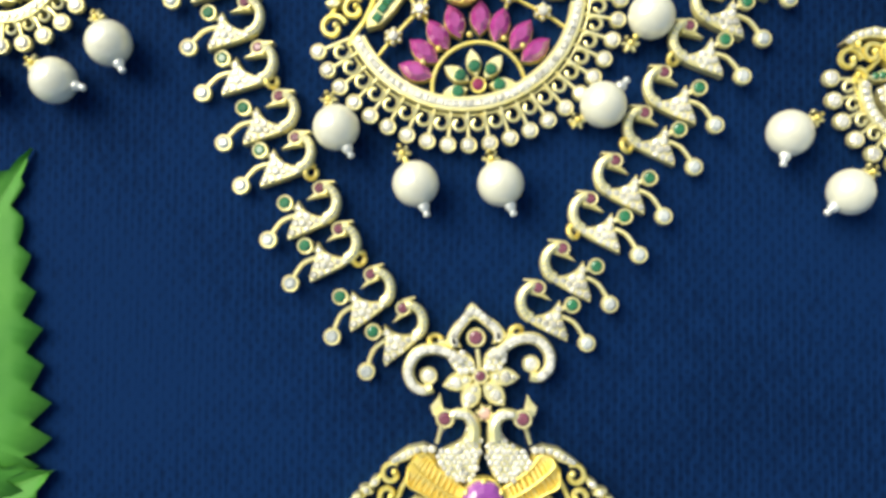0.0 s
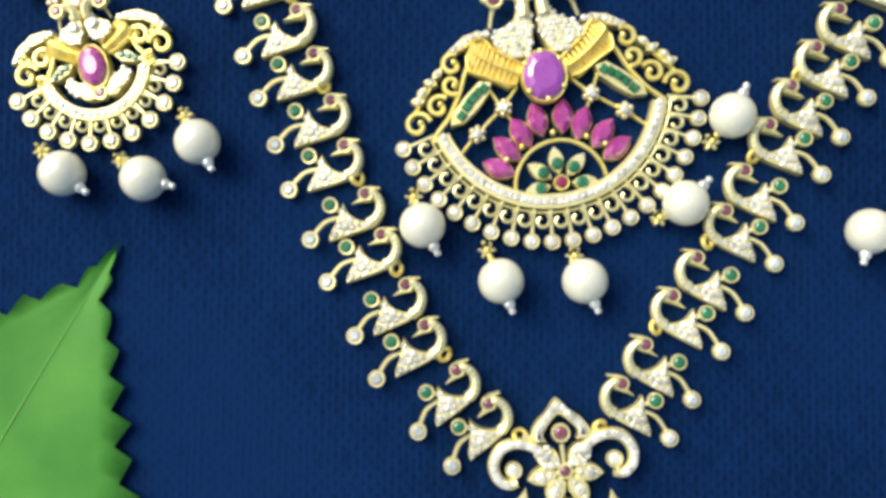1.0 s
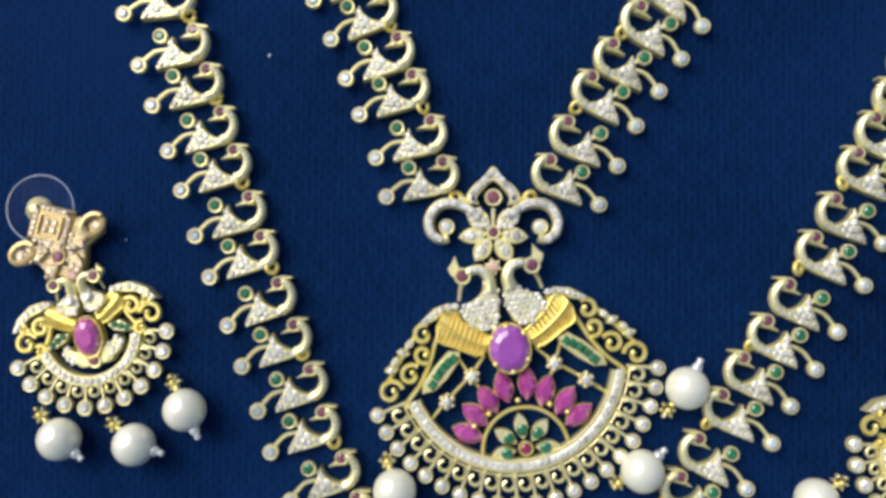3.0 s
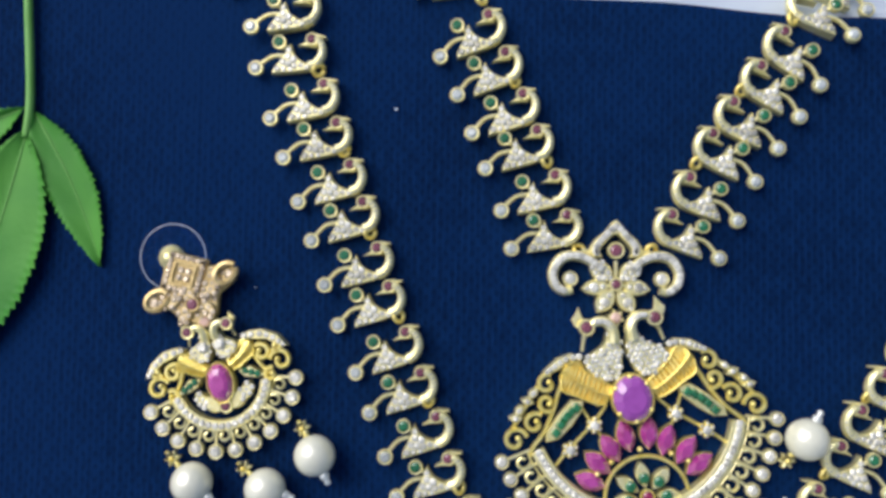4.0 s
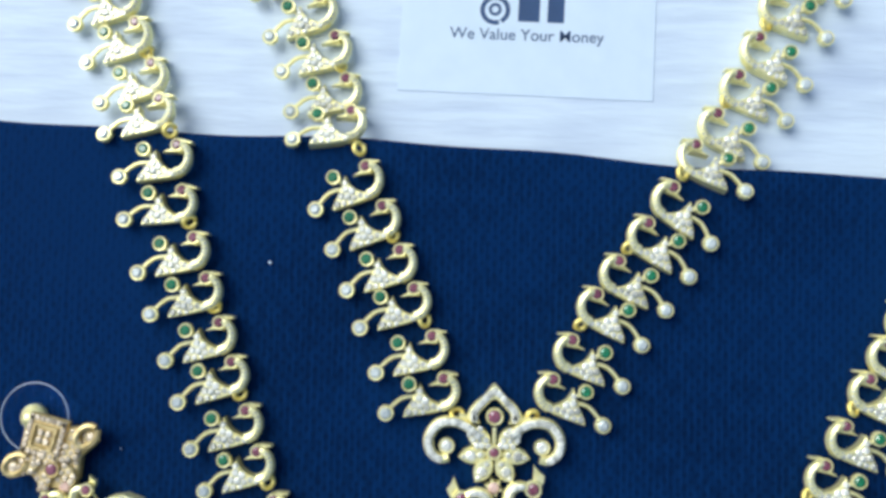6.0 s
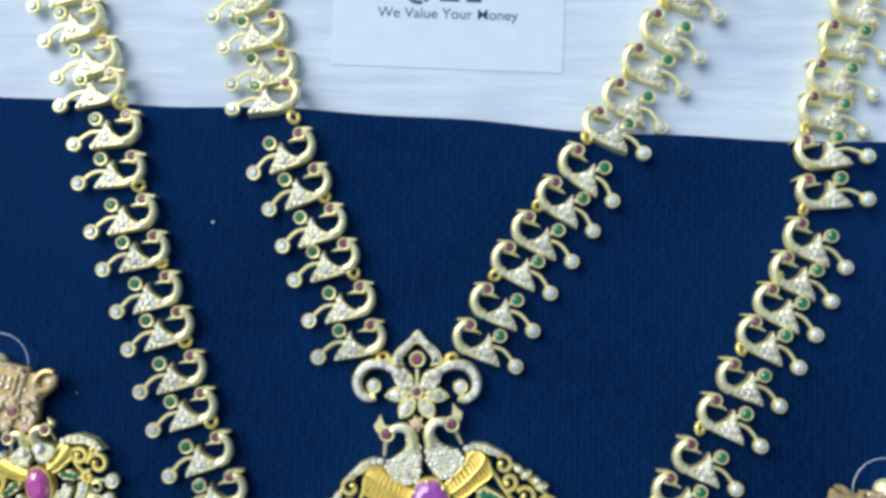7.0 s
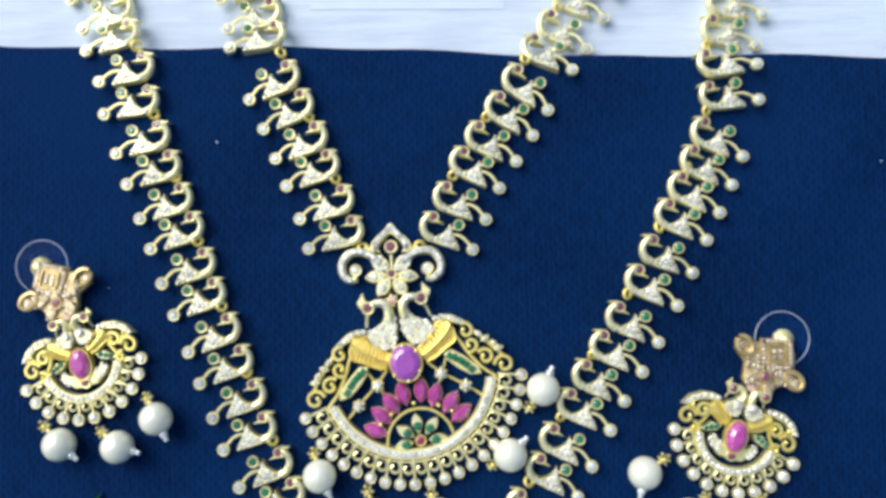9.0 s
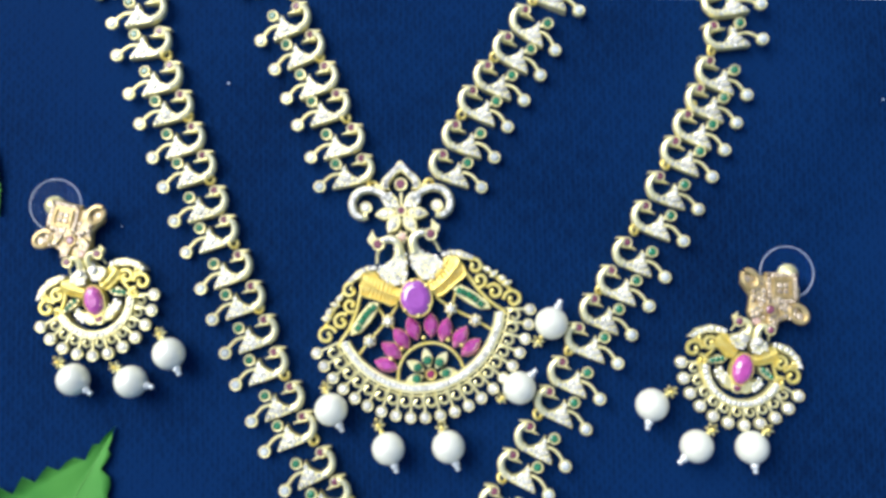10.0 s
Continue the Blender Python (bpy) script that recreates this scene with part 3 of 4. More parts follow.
def pendant_piece(owner, x, y, turn, pearls):
    """The half-moon pendant with two peacocks, a lotus and a pearl fringe."""
    g, pave, fan, wire = Shape(), Shape(), Shape(), Shape()
    g.plate(ring_band(0.1, -1.6, 17.5, 1.15, -164, -16, 40), 0.05, 1.9, 0.2)
    for i in range(40):
        a = radians(-163 + 146 * i / 39)
        pave.stone(0.1 + 17.5 * math.cos(a), -1.6 + 17.5 * math.sin(a), 1.9, 0.8, 4, tall=0.3, turn=a + 0.8)
    for side in (1, -1):
        peacock(g, pave, fan, 1.0, 0.0, side)
        leaf = [(side * p[0], p[1]) for p in [(6.9, 7.9), (8.8, 8.7), (11.2, 8.2), (14.0, 6.2), (12.6, 5.9), (11.0, 6.4), (9.6, 7.5)]]
        g.plate(leaf, 0.05, 1.9, 0.18)
        for i, p in enumerate(spline([(7.6, 8.0), (9.8, 7.9), (11.8, 7.0), (13.2, 6.3)], 2)):
            pave.stone(side * p[0], p[1], 1.85, 0.62 - 0.03 * i, 8, tall=0.4, turn=i)
        for cx, cy, r, a0, t in ((13.5, 4.2, 1.75, 120, -0.95), (14.0, 1.2, 1.6, 250, 0.9), (16.6, -1.9, 1.8, 140, -1.0), (20.2, -4.2, 2.1, 170, -1.05)):
            a = a0 if side > 0 else 180 - a0
            wire.tube(spiral(side * cx, cy, r, a, side * t, 18, 1.4, 0.3), 0.44, 6)
            end = spiral(side * cx, cy, r, a, side * t, 18, 1.4, 0.3)[-1]
            wire.ball(end[0], end[1], 1.5, 0.55, 4, 8)
        wire.tube([(side * p[0], p[1], 1.1) for p in spline([(10.4, 5.0), (11.9, 2.4), (13.2, -0.4), (15.4, -3.8), (17.6, -6.0), (18.0, -7.2)], 4)], 0.4, 6)
        wire.tube([(side * p[0], p[1], 1.1) for p in spline([(15.0, 4.2), (17.0, 1.8), (19.2, -1.0), (21.2, -3.2)], 4)], 0.38, 6)
        for bx, by, ang in ((16.0, 3.1, -40), (17.2, 1.9, 20), (18.8, 0.6, -45), (19.6, -0.6, 10)):
            m = marquise(side * bx, by, 2.3, 1.25, ang if side > 0 else 180 - ang)
            g.plate(m, 0.05, 1.9, 0.12)
            pave.stone(side * bx, by, 1.95, 0.5, 6)
        wire.tube([(side * p[0], p[1], 1.0) for p in spline([(4.2, -0.6), (7.0, -3.5), (11.4, -6.9), (14.6, -9.8)], 4)], 0.3, 6)
        wire.tube([(side * p[0], p[1], 1.0) for p in spline([(8.8, 0.4), (7.0, -3.5), (5.2, -6.8)], 3)], 0.28, 6)
        for fx, fy in ((6.8, -3.6), (11.4, -7.0)):
            for k in range(6):
                a = k * math.pi / 3 + 0.3
                wire.ball(side * fx + 0.95 * math.cos(a), fy + 0.95 * math.sin(a), 1.4, 0.55, 4, 6)
            pave.stone(side * fx, fy, 2.0, 0.85, 8)
            for k in range(6):
                a = k * math.pi / 3 + 0.3
                pave.stone(side * fx + 1.05 * math.cos(a), fy + 1.05 * math.sin(a), 1.8, 0.32, 5)
        bar = [(side * p[0], p[1]) for p in [(8.0, 0.6), (9.9, 1.0), (12.6, -1.2), (14.9, -3.6), (15.2, -5.2), (13.0, -5.0), (10.6, -3.2), (8.4, -0.9)]]
        g.plate(bar, 0.05, 1.8, 0.15)
    wire.tube([(*p, 1.3) for p in arc(0.0, -16.8, 7.0, 4, 176, 26)], 0.34, 6)
    for side in (1, -1):
        wire.ball(side * 7.6, -11.6, 1.5, 0.5, 4, 8)
        wire.ball(side * 5.0, -10.0, 1.5, 0.5, 4, 8)
    wire.ball(0, -8.6, 1.5, 0.5, 4, 8)
    piece = part("pendant", g.mesh("pendant", PALE), owner, x, y, 0.1, turn, "half-moon pendant with two peacocks and a ruby lotus")
    piece.scale = (0.982, 0.982, DEEPEN)
    part("scroll_wire", wire.mesh("scroll_wire", GOLD), piece, label="gold scrollwork")
    for feather in fan.pieces():
        part("feather", feather.mesh("feather", DEEP), piece, label="yellow gold tail feather")
    stuff("pave", pave, CLEAR, piece)
    for side in (1, -1):
        part("eye_stone", Shape().stone(side * 5.7, 12.7, 2.75, 1.02, 8).mesh("eye_stone", ROSE), piece)
        for i in range(5):
            u = i / 4
            part("green_stone", Shape().stone(side * (9.3 + 4.0 * u), -0.3 - 3.6 * u + 0.5 * math.sin(math.pi * u), 1.9, 1.0, 4, 1, 1, -0.05).mesh("green_stone", GREEN), piece)
    big = Shape().bezel(0, 0, 2.5, 3.3, 0.25, 24, 1.0, 1.18, tall=1.8)
    for a in (35, 145, 215, 325, 270, 90):
        big.ball(3.2 * math.cos(radians(a)), 3.7 * math.sin(radians(a)), 2.7, 0.5, 4, 8)
    part("ruby_setting", big.mesh("ruby_setting", GOLD), piece)
    oval = Shape().lathe([(3.1, -0.4), (3.35, 0.0), (3.1, 0.45), (2.6, 0.8), (1.9, 1.0)], 0, 0, 2.5, 12, 1.0, 1.18)
    part("large_ruby", oval.mesh("large_ruby", SKY_RUBY), piece, label="large oval ruby, violet-pink from sky reflection put into its colour")
    petals = [(-8.9, -12.7), (-7.2, -9.9), (-4.7, -7.8), (-1.9, -6.2), (2.0, -6.2), (4.7, -7.8), (7.6, -9.9), (9.4, -12.5)]
    for px, py in petals:
        d = math.degrees(math.atan2(py + 16.8, px))
        d = d * 0.92 + 90 * 0.08
        m = Shape().plate(marquise(px, py, 5.6, 3.2, d), 0.05, 1.35, 0.12)
        part("petal_setting", m.mesh("petal_setting", GOLD), piece)
        part("ruby_petal", cut_marquise(px, py, 5.5, 3.05, d, 1.4, 0.75).mesh("ruby_petal", RUBY), piece)
    for a in (0, 52, 100, 148, 196):
        px, py = 3.2 * math.cos(radians(a - 8)), -16.4 + 3.0 * math.sin(radians(a - 8))
        m = Shape().plate(marquise(px * 1.18, -16.4 + (py + 16.4) * 1.18, 4.4, 2.3, a - 8), 0.05, 1.5, 0.15)
        part("flower_petal", m.mesh("flower_petal", PALE), piece)
        part("green_stone", Shape().stone(px, py, 1.65, 1.0, 8).mesh("green_stone", GREEN), piece)
    part("flower_centre", Shape().bezel(0, -16.4, 1.9, 0.95, 0.3).mesh("flower_centre", GOLD), piece)
    part("red_stone", Shape().stone(0, -16.4, 1.9, 0.95, 10).mesh("red_stone", CRIMSON), piece)
    fringe(piece, 0.1, -1.45, 18.7, 23.8, -165.5, -13.5, 21, False, 1.02)
    def placed(p):
        c, s = 0.982 * math.cos(radians(turn)), 0.982 * math.sin(radians(turn))
        return (x + p[0] * c - p[1] * s, y + p[0] * s + p[1] * c)

    for p, c, t in pearls:
        pearl_drop(owner, *placed(p), placed(c), placed(t), 0.982)
    return piece


def trefoil_piece(owner, x, y, turn):
    """The three-lobed link that carries a pendant."""
    g, pave = Shape(), Shape()
    petals = Shape()
    outer = spline([(-3.7, 4.6), (-4.4, 5.6), (-3.4, 7.4), (-1.6, 8.9), (0, 10.7), (1.6, 8.9), (3.4, 7.4), (4.4, 5.6), (3.7, 4.6)], 3)
    inner = spline([(2.2, 4.4), (2.6, 5.6), (1.4, 7.2), (0, 8.3), (-1.4, 7.2), (-2.6, 5.6), (-2.2, 4.4)], 3)
    g.plate(outer + inner, 0.05, 1.9, 0.2)
    mid = spline([(-3.2, 5.2), (-3.2, 6.2), (-2.0, 7.7), (0, 9.5), (2.0, 7.7), (3.2, 6.2), (3.2, 5.2)], 3)
    for i, p in enumerate(mid):
        pave.stone(p[0], p[1], 1.9, 0.66, 6, tall=0.4, turn=1.3 * i)
    for side in (1, -1):
        sc = [(side * p[0], p[1], 1.4) for p in spline([(2.4, 2.4), (4.2, 3.9), (6.4, 4.7), (8.8, 4.3), (10.3, 2.2), (10.0, 0.0), (8.6, -1.1), (7.2, -0.9)], 4)]
        n = len(sc) - 1
        g.tube(sc, [0.95 - 0.3 * abs(i / n - 0.45) for i in range(n + 1)], 8)
        for i in range(1, n - 3):
            pave.stone(sc[i][0], sc[i][1], 2.1 + 0.05 * (i % 3), 0.68, 6, tall=0.4, turn=1.3 * i)
        g.bezel(side * 7.5, 0.9, 1.7, 1.0, 0.3)
        pave.stone(side * 7.5, 0.9, 1.7, 1.0, 8)
        for cx, cy, d, l, w in ((2.4, 2.2, 42, 4.8, 3.1), (3.3, -0.5, -8, 4.8, 2.7), (1.7, -2.7, -58, 4.8, 2.9)):
            m = marquise(side * cx, cy, l, w, d if side > 0 else 180 - d)
            petals.plate(m, 0.05, 1.85, 0.2)
            dx, dy = math.cos(radians(d)) * side, math.sin(radians(d))
            if cy > 1:
                scatter(marquise(side * cx, cy, l * 0.92, w * 0.9, d if side > 0 else 180 - d), 0.95, 1.85, 0.5, pave)
            else:
                pave.stone(side * cx + 0.35 * dx, cy + 0.35 * dy, 1.85, 0.86, 8)
                pave.stone(side * cx - 1.05 * dx, cy - 1.05 * dy, 1.85, 0.45, 6)
                pave.stone(side * cx + 1.45 * dx, cy + 1.45 * dy, 1.85, 0.40, 6)
        g.tube([(side * 4.0, 5.0, 1.2), (side * 5.0, 5.6, 1.2), (side * 5.6, 5.6, 1.2)], 0.4, 6)
    g.bezel(0, 5.6, 1.9, 1.05, 0.38)
    g.bezel(0, 0, 1.9, 0.8, 0.4)
    g.tube([(0, 3.9, 1.4), (0, 1.0, 1.4)], 0.35, 6)
    star = []
    for k in range(12):
        a = radians(30 * k + 15)
        star.append(((1.55 if k % 2 else 0.95) * math.cos(a), -5.5 + (1.55 if k % 2 else 0.95) * math.sin(a)))
    g.plate(star, 0.05, 1.7, 0.12)
    piece = part("trefoil_link", g.mesh("trefoil_link", PALE), owner, x, y, 0.1, turn, "three-lobed connector set with clear stones")
    for petal in petals.pieces():
        part("petal", petal.mesh("petal", PALE), piece)
    part("red_stone", Shape().stone(0, 5.6, 1.9, 1.05, 10).mesh("red_stone", ROSE), piece)
    part("red_stone", Shape().stone(0, 0, 1.9, 0.8, 10).mesh("red_stone", ROSE), piece)
    part("star_stone", Shape().stone(0, -5.5, 1.75, 0.95, 8).mesh("star_stone", PINKISH), piece)
    stuff("pave", pave, CLEAR, piece)
    piece.scale = (1, 1, DEEPEN)
    for side in (1, -1):
        part("jump_ring", RING, piece, side * 5.9, 5.7, 0.9, 0, "", 30 * side, 20)
    return piece


SHORT_PEARLS = [((-21.9, -19.5), (-22.5, -14.8), (-20.6, -23.3)), ((-11.6, -29.7), (-12.9, -24.6), (-10.9, -33.4)), ((0.8, -31.7), (0.1, -27.6), (1.6, -35.2)), ((17.7, -22.6), (13.7, -24.1), (21.2, -20.0)), ((27.0, -10.7), (23.5, -14.0), (29.7, -6.5))]
LONG_PEARLS = [((-23, -19), (-21.5, -14.5), (-24, -23)), ((-12.5, -30), (-11.5, -25), (-13, -34)), ((0, -32.5), (0, -27.5), (0, -36.5)), ((12.5, -30), (11.5, -25), (13, -34)), ((23, -19), (21.5, -14.5), (24, -23))]
trefoil_piece(short_necklace, -0.8, 100.9, 0.5)
pendant_piece(short_necklace, 1.9, 82.45, 9.7, SHORT_PEARLS)
trefoil_piece(long_necklace, 5.2, 23.95, 7.0)
pendant_piece(long_necklace, 5.7, 5.5, 0.0, LONG_PEARLS)


def stud_piece(owner, mirror, turn, disc_at):
    """The pave stud at the top of an earring, with its clear plastic disc behind."""
    sg = -1 if mirror else 1
    disc_at = (disc_at[0] + 0.8, disc_at[1])
    g, pave = Shape(), Shape()
    t = radians(-28)

    def sq(u, v):
        return (-1.4 + u * math.cos(t) - v * math.sin(t), 8.4 + u * math.sin(t) + v * math.cos(t))

    def ring(h):
        return [sq(-h, -h), sq(h, -h), sq(h, h), sq(-h, h)]

    # a cast back plate joins the square, the curls and the drop
    back = [(-8.0, 4.6), (-5.4, 3.2), (-2.6, 0.4), (0.0, -0.6), (2.4, 0.8), (3.4, 4.0), (6.4, 5.6), (6.2, 8.0), (3.0, 9.0), (-4.6, 10.4), (-6.2, 7.0)]
    g.plate(back, 0.6, 2.2, 0.3)
    scatter([(-1.0 + (p[0] + 1.0) * 0.9, 5.5 + (p[1] - 5.5) * 0.9) for p in back], 1.12, 2.2, 0.46, pave)
    g.plate(ring(3.3), 1.6, 2.7, 0.5)
    for i in range(-3, 4):
        for b in (-2.7, 2.7):
            for p in (sq(i * 0.9, b), sq(b, i * 0.9)):
                pave.stone(p[0], p[1], 2.75, 0.52, 8, tall=0.4, turn=i)
    g.tube([(*p, 2.9) for p in ring(1.75)], 0.34, 6, closed=True)
    for i in (-0.62, 0.62):
        for b in (-0.62, 0.62):
            p = sq(i, b)
            pave.stone(p[0], p[1], 2.95, 0.58, 8)
    for cx, cy, d in ((-6.7, 5.2, 20), (5.3, 7.0, 30)):
        c, n = math.cos(radians(d)), math.sin(radians(d))
        rim = [(cx + u * c - v * n, cy + u * n + v * c, 2.7) for u, v in arc(0, 0, 1.95, 0, 345, 20, 1.45)]
        g.tube(rim, 0.55, 7)
        g.bezel(cx + (0.7 if cx > 0 else -0.5), cy - 0.4, 2.7, 0.85, 0.3)
        pave.stone(cx + (0.7 if cx > 0 else -0.5), cy - 0.4, 2.7, 0.85, 8)
    for cx, cy, d, l, w in ((-4.6, 4.6, 20, 5.0, 2.6), (2.4, 5.4, 40, 5.0, 2.6), (-2.6, 2.0, 60, 4.4, 2.4), (1.2, 2.0, 110, 4.2, 2.3), (-1.0, 5.0, 90, 4.0, 3.0)):
        m = marquise(cx, cy, l, w, d)
        g.plate(m, 1.2, 2.9, 0.25)
        scatter(m, 1.05, 2.9, 0.5, pave)
    g.bezel(-1.0, 3.2, 3.2, 0.95, 0.35)
    stud = part("stud", g.mesh("stud", ROSEGOLD, False, mirror), owner, sg * -0.5, 10.4, 0.3, turn, "square champagne pave stud with curled sides")
    part("red_stone", Shape().stone(-1.0, 3.2, 3.2, 0.95, 10).mesh("red_stone", ROSE, False, mirror), stud)
    stuff("pave", pave, CHAMPAGNE, stud, mirror)
    part("star_stone", Shape().stone(0, 0, 2.0, 1.1, 6).mesh("star_stone", PINKISH, False, mirror), stud)
    post = Shape().lathe([(2.1, 0.0), (2.2, 0.7), (1.8, 1.5), (1.2, 1.8), (1.0, 2.4), (0.4, 2.7)], disc_at[0] - 0.5, disc_at[1], 0.2, 18)
    part("back_dome", post.mesh("back_dome", PALE, True, mirror), stud, label="gold butterfly back")
    rim = Shape().tube([(disc_at[0] + 5.5 * math.cos(a), disc_at[1] + 5.5 * math.sin(a), 1.6) for a in [2 * math.pi * k / 48 for k in range(48)]], 0.08, 8, closed=True)
    disc = part("plastic_disc", rim.mesh("plastic_disc", RIM, True, mirror), stud, label="clear plastic backing disc")
    pane = Shape().lathe([(5.3, 0.0), (5.3, 0.25)], disc_at[0], disc_at[1], 1.45, 40)
    pane = part("disc_pane", pane.mesh("disc_pane", PLASTIC, False, mirror), disc, label="clear plastic pane")
    pane.visible_shadow = False
    return disc


RIM = gem("plastic_rim", (0.42, 0.48, 0.58), (0.60, 0.66, 0.76), 0.12, 1.0)


def earring(x, y, turn, mirror, pearls, stud_turn, disc_at, label):
    ear = thing("earring", x, y, 0.15, turn, label, "earring", "pair of earrings")
    g, pave, fan, wire = Shape(), Shape(), Shape(), Shape()
    g.plate(ring_band(-0.2, 0.6, 7.7, 0.9, -168, -14, 26), 0.05, 1.8, 0.18)
    for i in range(19):
        a = radians(-166 + 150 * i / 18)
        pave.stone(-0.2 + 7.7 * math.cos(a), 0.6 + 7.7 * math.sin(a), 1.8, 0.62, 6, turn=a)
    for side in (1, -1):
        peacock(g, pave, fan, 0.58, 1.9, side)
        leaf = [(side * p[0], p[1]) for p in [(4.6, 6.6), (6.2, 7.3), (8.4, 7.1), (10.8, 5.6), (12.1, 3.4), (10.7, 3.9), (8.8, 5.3), (6.6, 5.8)]]
        g.plate(leaf, 0.05, 1.9, 0.15)
        for i, p in enumerate(spline([(5.4, 6.6), (8.0, 6.4), (10.0, 5.3), (11.4, 3.8)], 2)):
            pave.stone(side * p[0], p[1], 1.85, 0.60 - 0.02 * i, 8, tall=0.4, turn=i)
        for cx, cy, r, a0, t in ((7.5, 3.3, 1.5, 120, -1.0), (10.4, 1.3, 1.9, 160, -1.05), (8.3, -0.6, 1.2, 60, 0.9), (10.2, 3.9, 0.9, 200, 0.9)):
            sp = spiral(side * cx, cy, r, a0 if side > 0 else 180 - a0, side * t, 18, 1.4, 0.3)
            wire.tube(sp, 0.44, 6)
            wire.ball(sp[-1][0], sp[-1][1], 1.5, 0.5, 4, 8)
        wire.tube([(side * p[0], p[1], 1.1) for p in spline([(5.8, 4.0), (6.8, 1.6), (8.2, -0.4), (9.4, -1.6)], 3)], 0.36, 6)
        bar = [(side * p[0], p[1]) for p in [(3.2, 1.3), (5.2, 1.6), (7.4, -0.4), (6.0, -0.6), (4.0, 0.1)]]
        g.plate(bar, 0.05, 1.7, 0.12)
        m = marquise(side * 3.7, -2.3, 3.6, 1.9, 60 if side > 0 else 120)
        g.plate(m, 0.05, 1.8, 0.15)
        scatter(m, 0.9, 1.8, 0.45, pave)
        m = marquise(side * 2.0, -3.9, 2.8, 1.5, 20 if side > 0 else 160)
        g.plate(m, 0.05, 1.7, 0.15)
    g.bezel(0, -3.9, 2.0, 0.85, 0.35)
    plate = part("drop_plate", g.mesh("drop_plate", PALE, False, mirror), ear, label="openwork gold drop with peacocks")
    part("scroll_wire", wire.mesh("scroll_wire", GOLD, False, mirror), plate)
    for feather in fan.pieces():
        part("feather", feather.mesh("feather", GOLD, False, mirror), plate)
    stuff("pave", pave, CLEAR, plate, mirror)
    for side in (1, -1):
        part("eye_stone", Shape().stone(side * 3.3, 9.27, 2.78, 0.80, 8).mesh("eye_stone", ROSE, False, mirror), plate)
        for u in (0.0, 0.5, 1.0):
            part("green_stone", Shape().stone(side * (4.3 + 1.9 * u), 1.0 - 0.9 * u, 1.75, 0.6, 8).mesh("green_stone", GREEN, False, mirror), plate)
    part("red_stone", Shape().stone(0, -3.9, 2.0, 0.85, 8).mesh("red_stone", ROSE, False, mirror), plate)
    cup = Shape().bezel(0, 0, 2.2, 3.25, 0.3, 20, 0.66, 1.0, tall=2.1)
    cup = part("ruby_setting", cup.mesh("ruby_setting", GOLD, False, mirror), ear)
    gem_shape = Shape().lathe([(3.0, -0.4), (3.2, 0.0), (2.5, 0.7), (1.5, 1.0)], 0, 0, 2.2, 10, 0.66, 1.0)
    part("large_ruby", gem_shape.mesh("large_ruby", RUBY, False, mirror), cup, label="oval pink ruby")
    for tx, ty, tl, td in ((0.0, -3.0, 3.4, 90), (2.0, -3.2, 3.4, 62), (-2.0, -3.2, 3.4, 118)):
        spike = Shape().plate(marquise(tx, ty, tl, 1.7, td), 0.05, 1.9, 0.15)
        spike = part("crown_petal", spike.mesh("crown_petal", PALE, False, mirror), plate)
    for side in (1, -1):
        part("throat_stone", Shape().stone(side * 1.5, 6.3, 2.5, 0.95, 8, tall=0.4).mesh("throat_stone", CLEAR, False, mirror), plate)
    fringe(ear, -0.2, 1.6, 8.8, 12.9, -163.5, -16.5, 11, mirror, 1.05)
    for p, c, t in pearls:
        pearl_drop(ear, p[0], p[1], c, t, 0.98)
    for ob in ear.children:
        if not ob.name.startswith("pearl"):
            ob.scale = (1, 1, 1.3)
    stud_piece(ear, mirror, stud_turn, disc_at)
    return ear


earring(-65.65, 83.5, 14.5, False, [((-7.9, -14.7), (-10.7, -10.2), (-5.4, -17.8)), ((3.6, -18.4), (0.5, -14.5), (7.6, -20.6)), ((12.7, -15.0), (11.4, -10.3), (13.5, -18.0))], 0, (-3.7, 11.8), "gold peacock earring with a ruby and three pearls, lying on cloth")
earring(68.6, 66.2, -17.5, True, [((-16.0, -12.1), (-12.6, -8.4), (-15.8, -16.7)), ((-5.2, -17.6), (-2.6, -13.5), (-8.2, -22.3)), ((5.6, -14.7), (8.2, -10.4), (7.3, -19.2))], -12, (-1.9, 11.9), "mirrored gold peacock earring with a ruby and three pearls, on cloth")


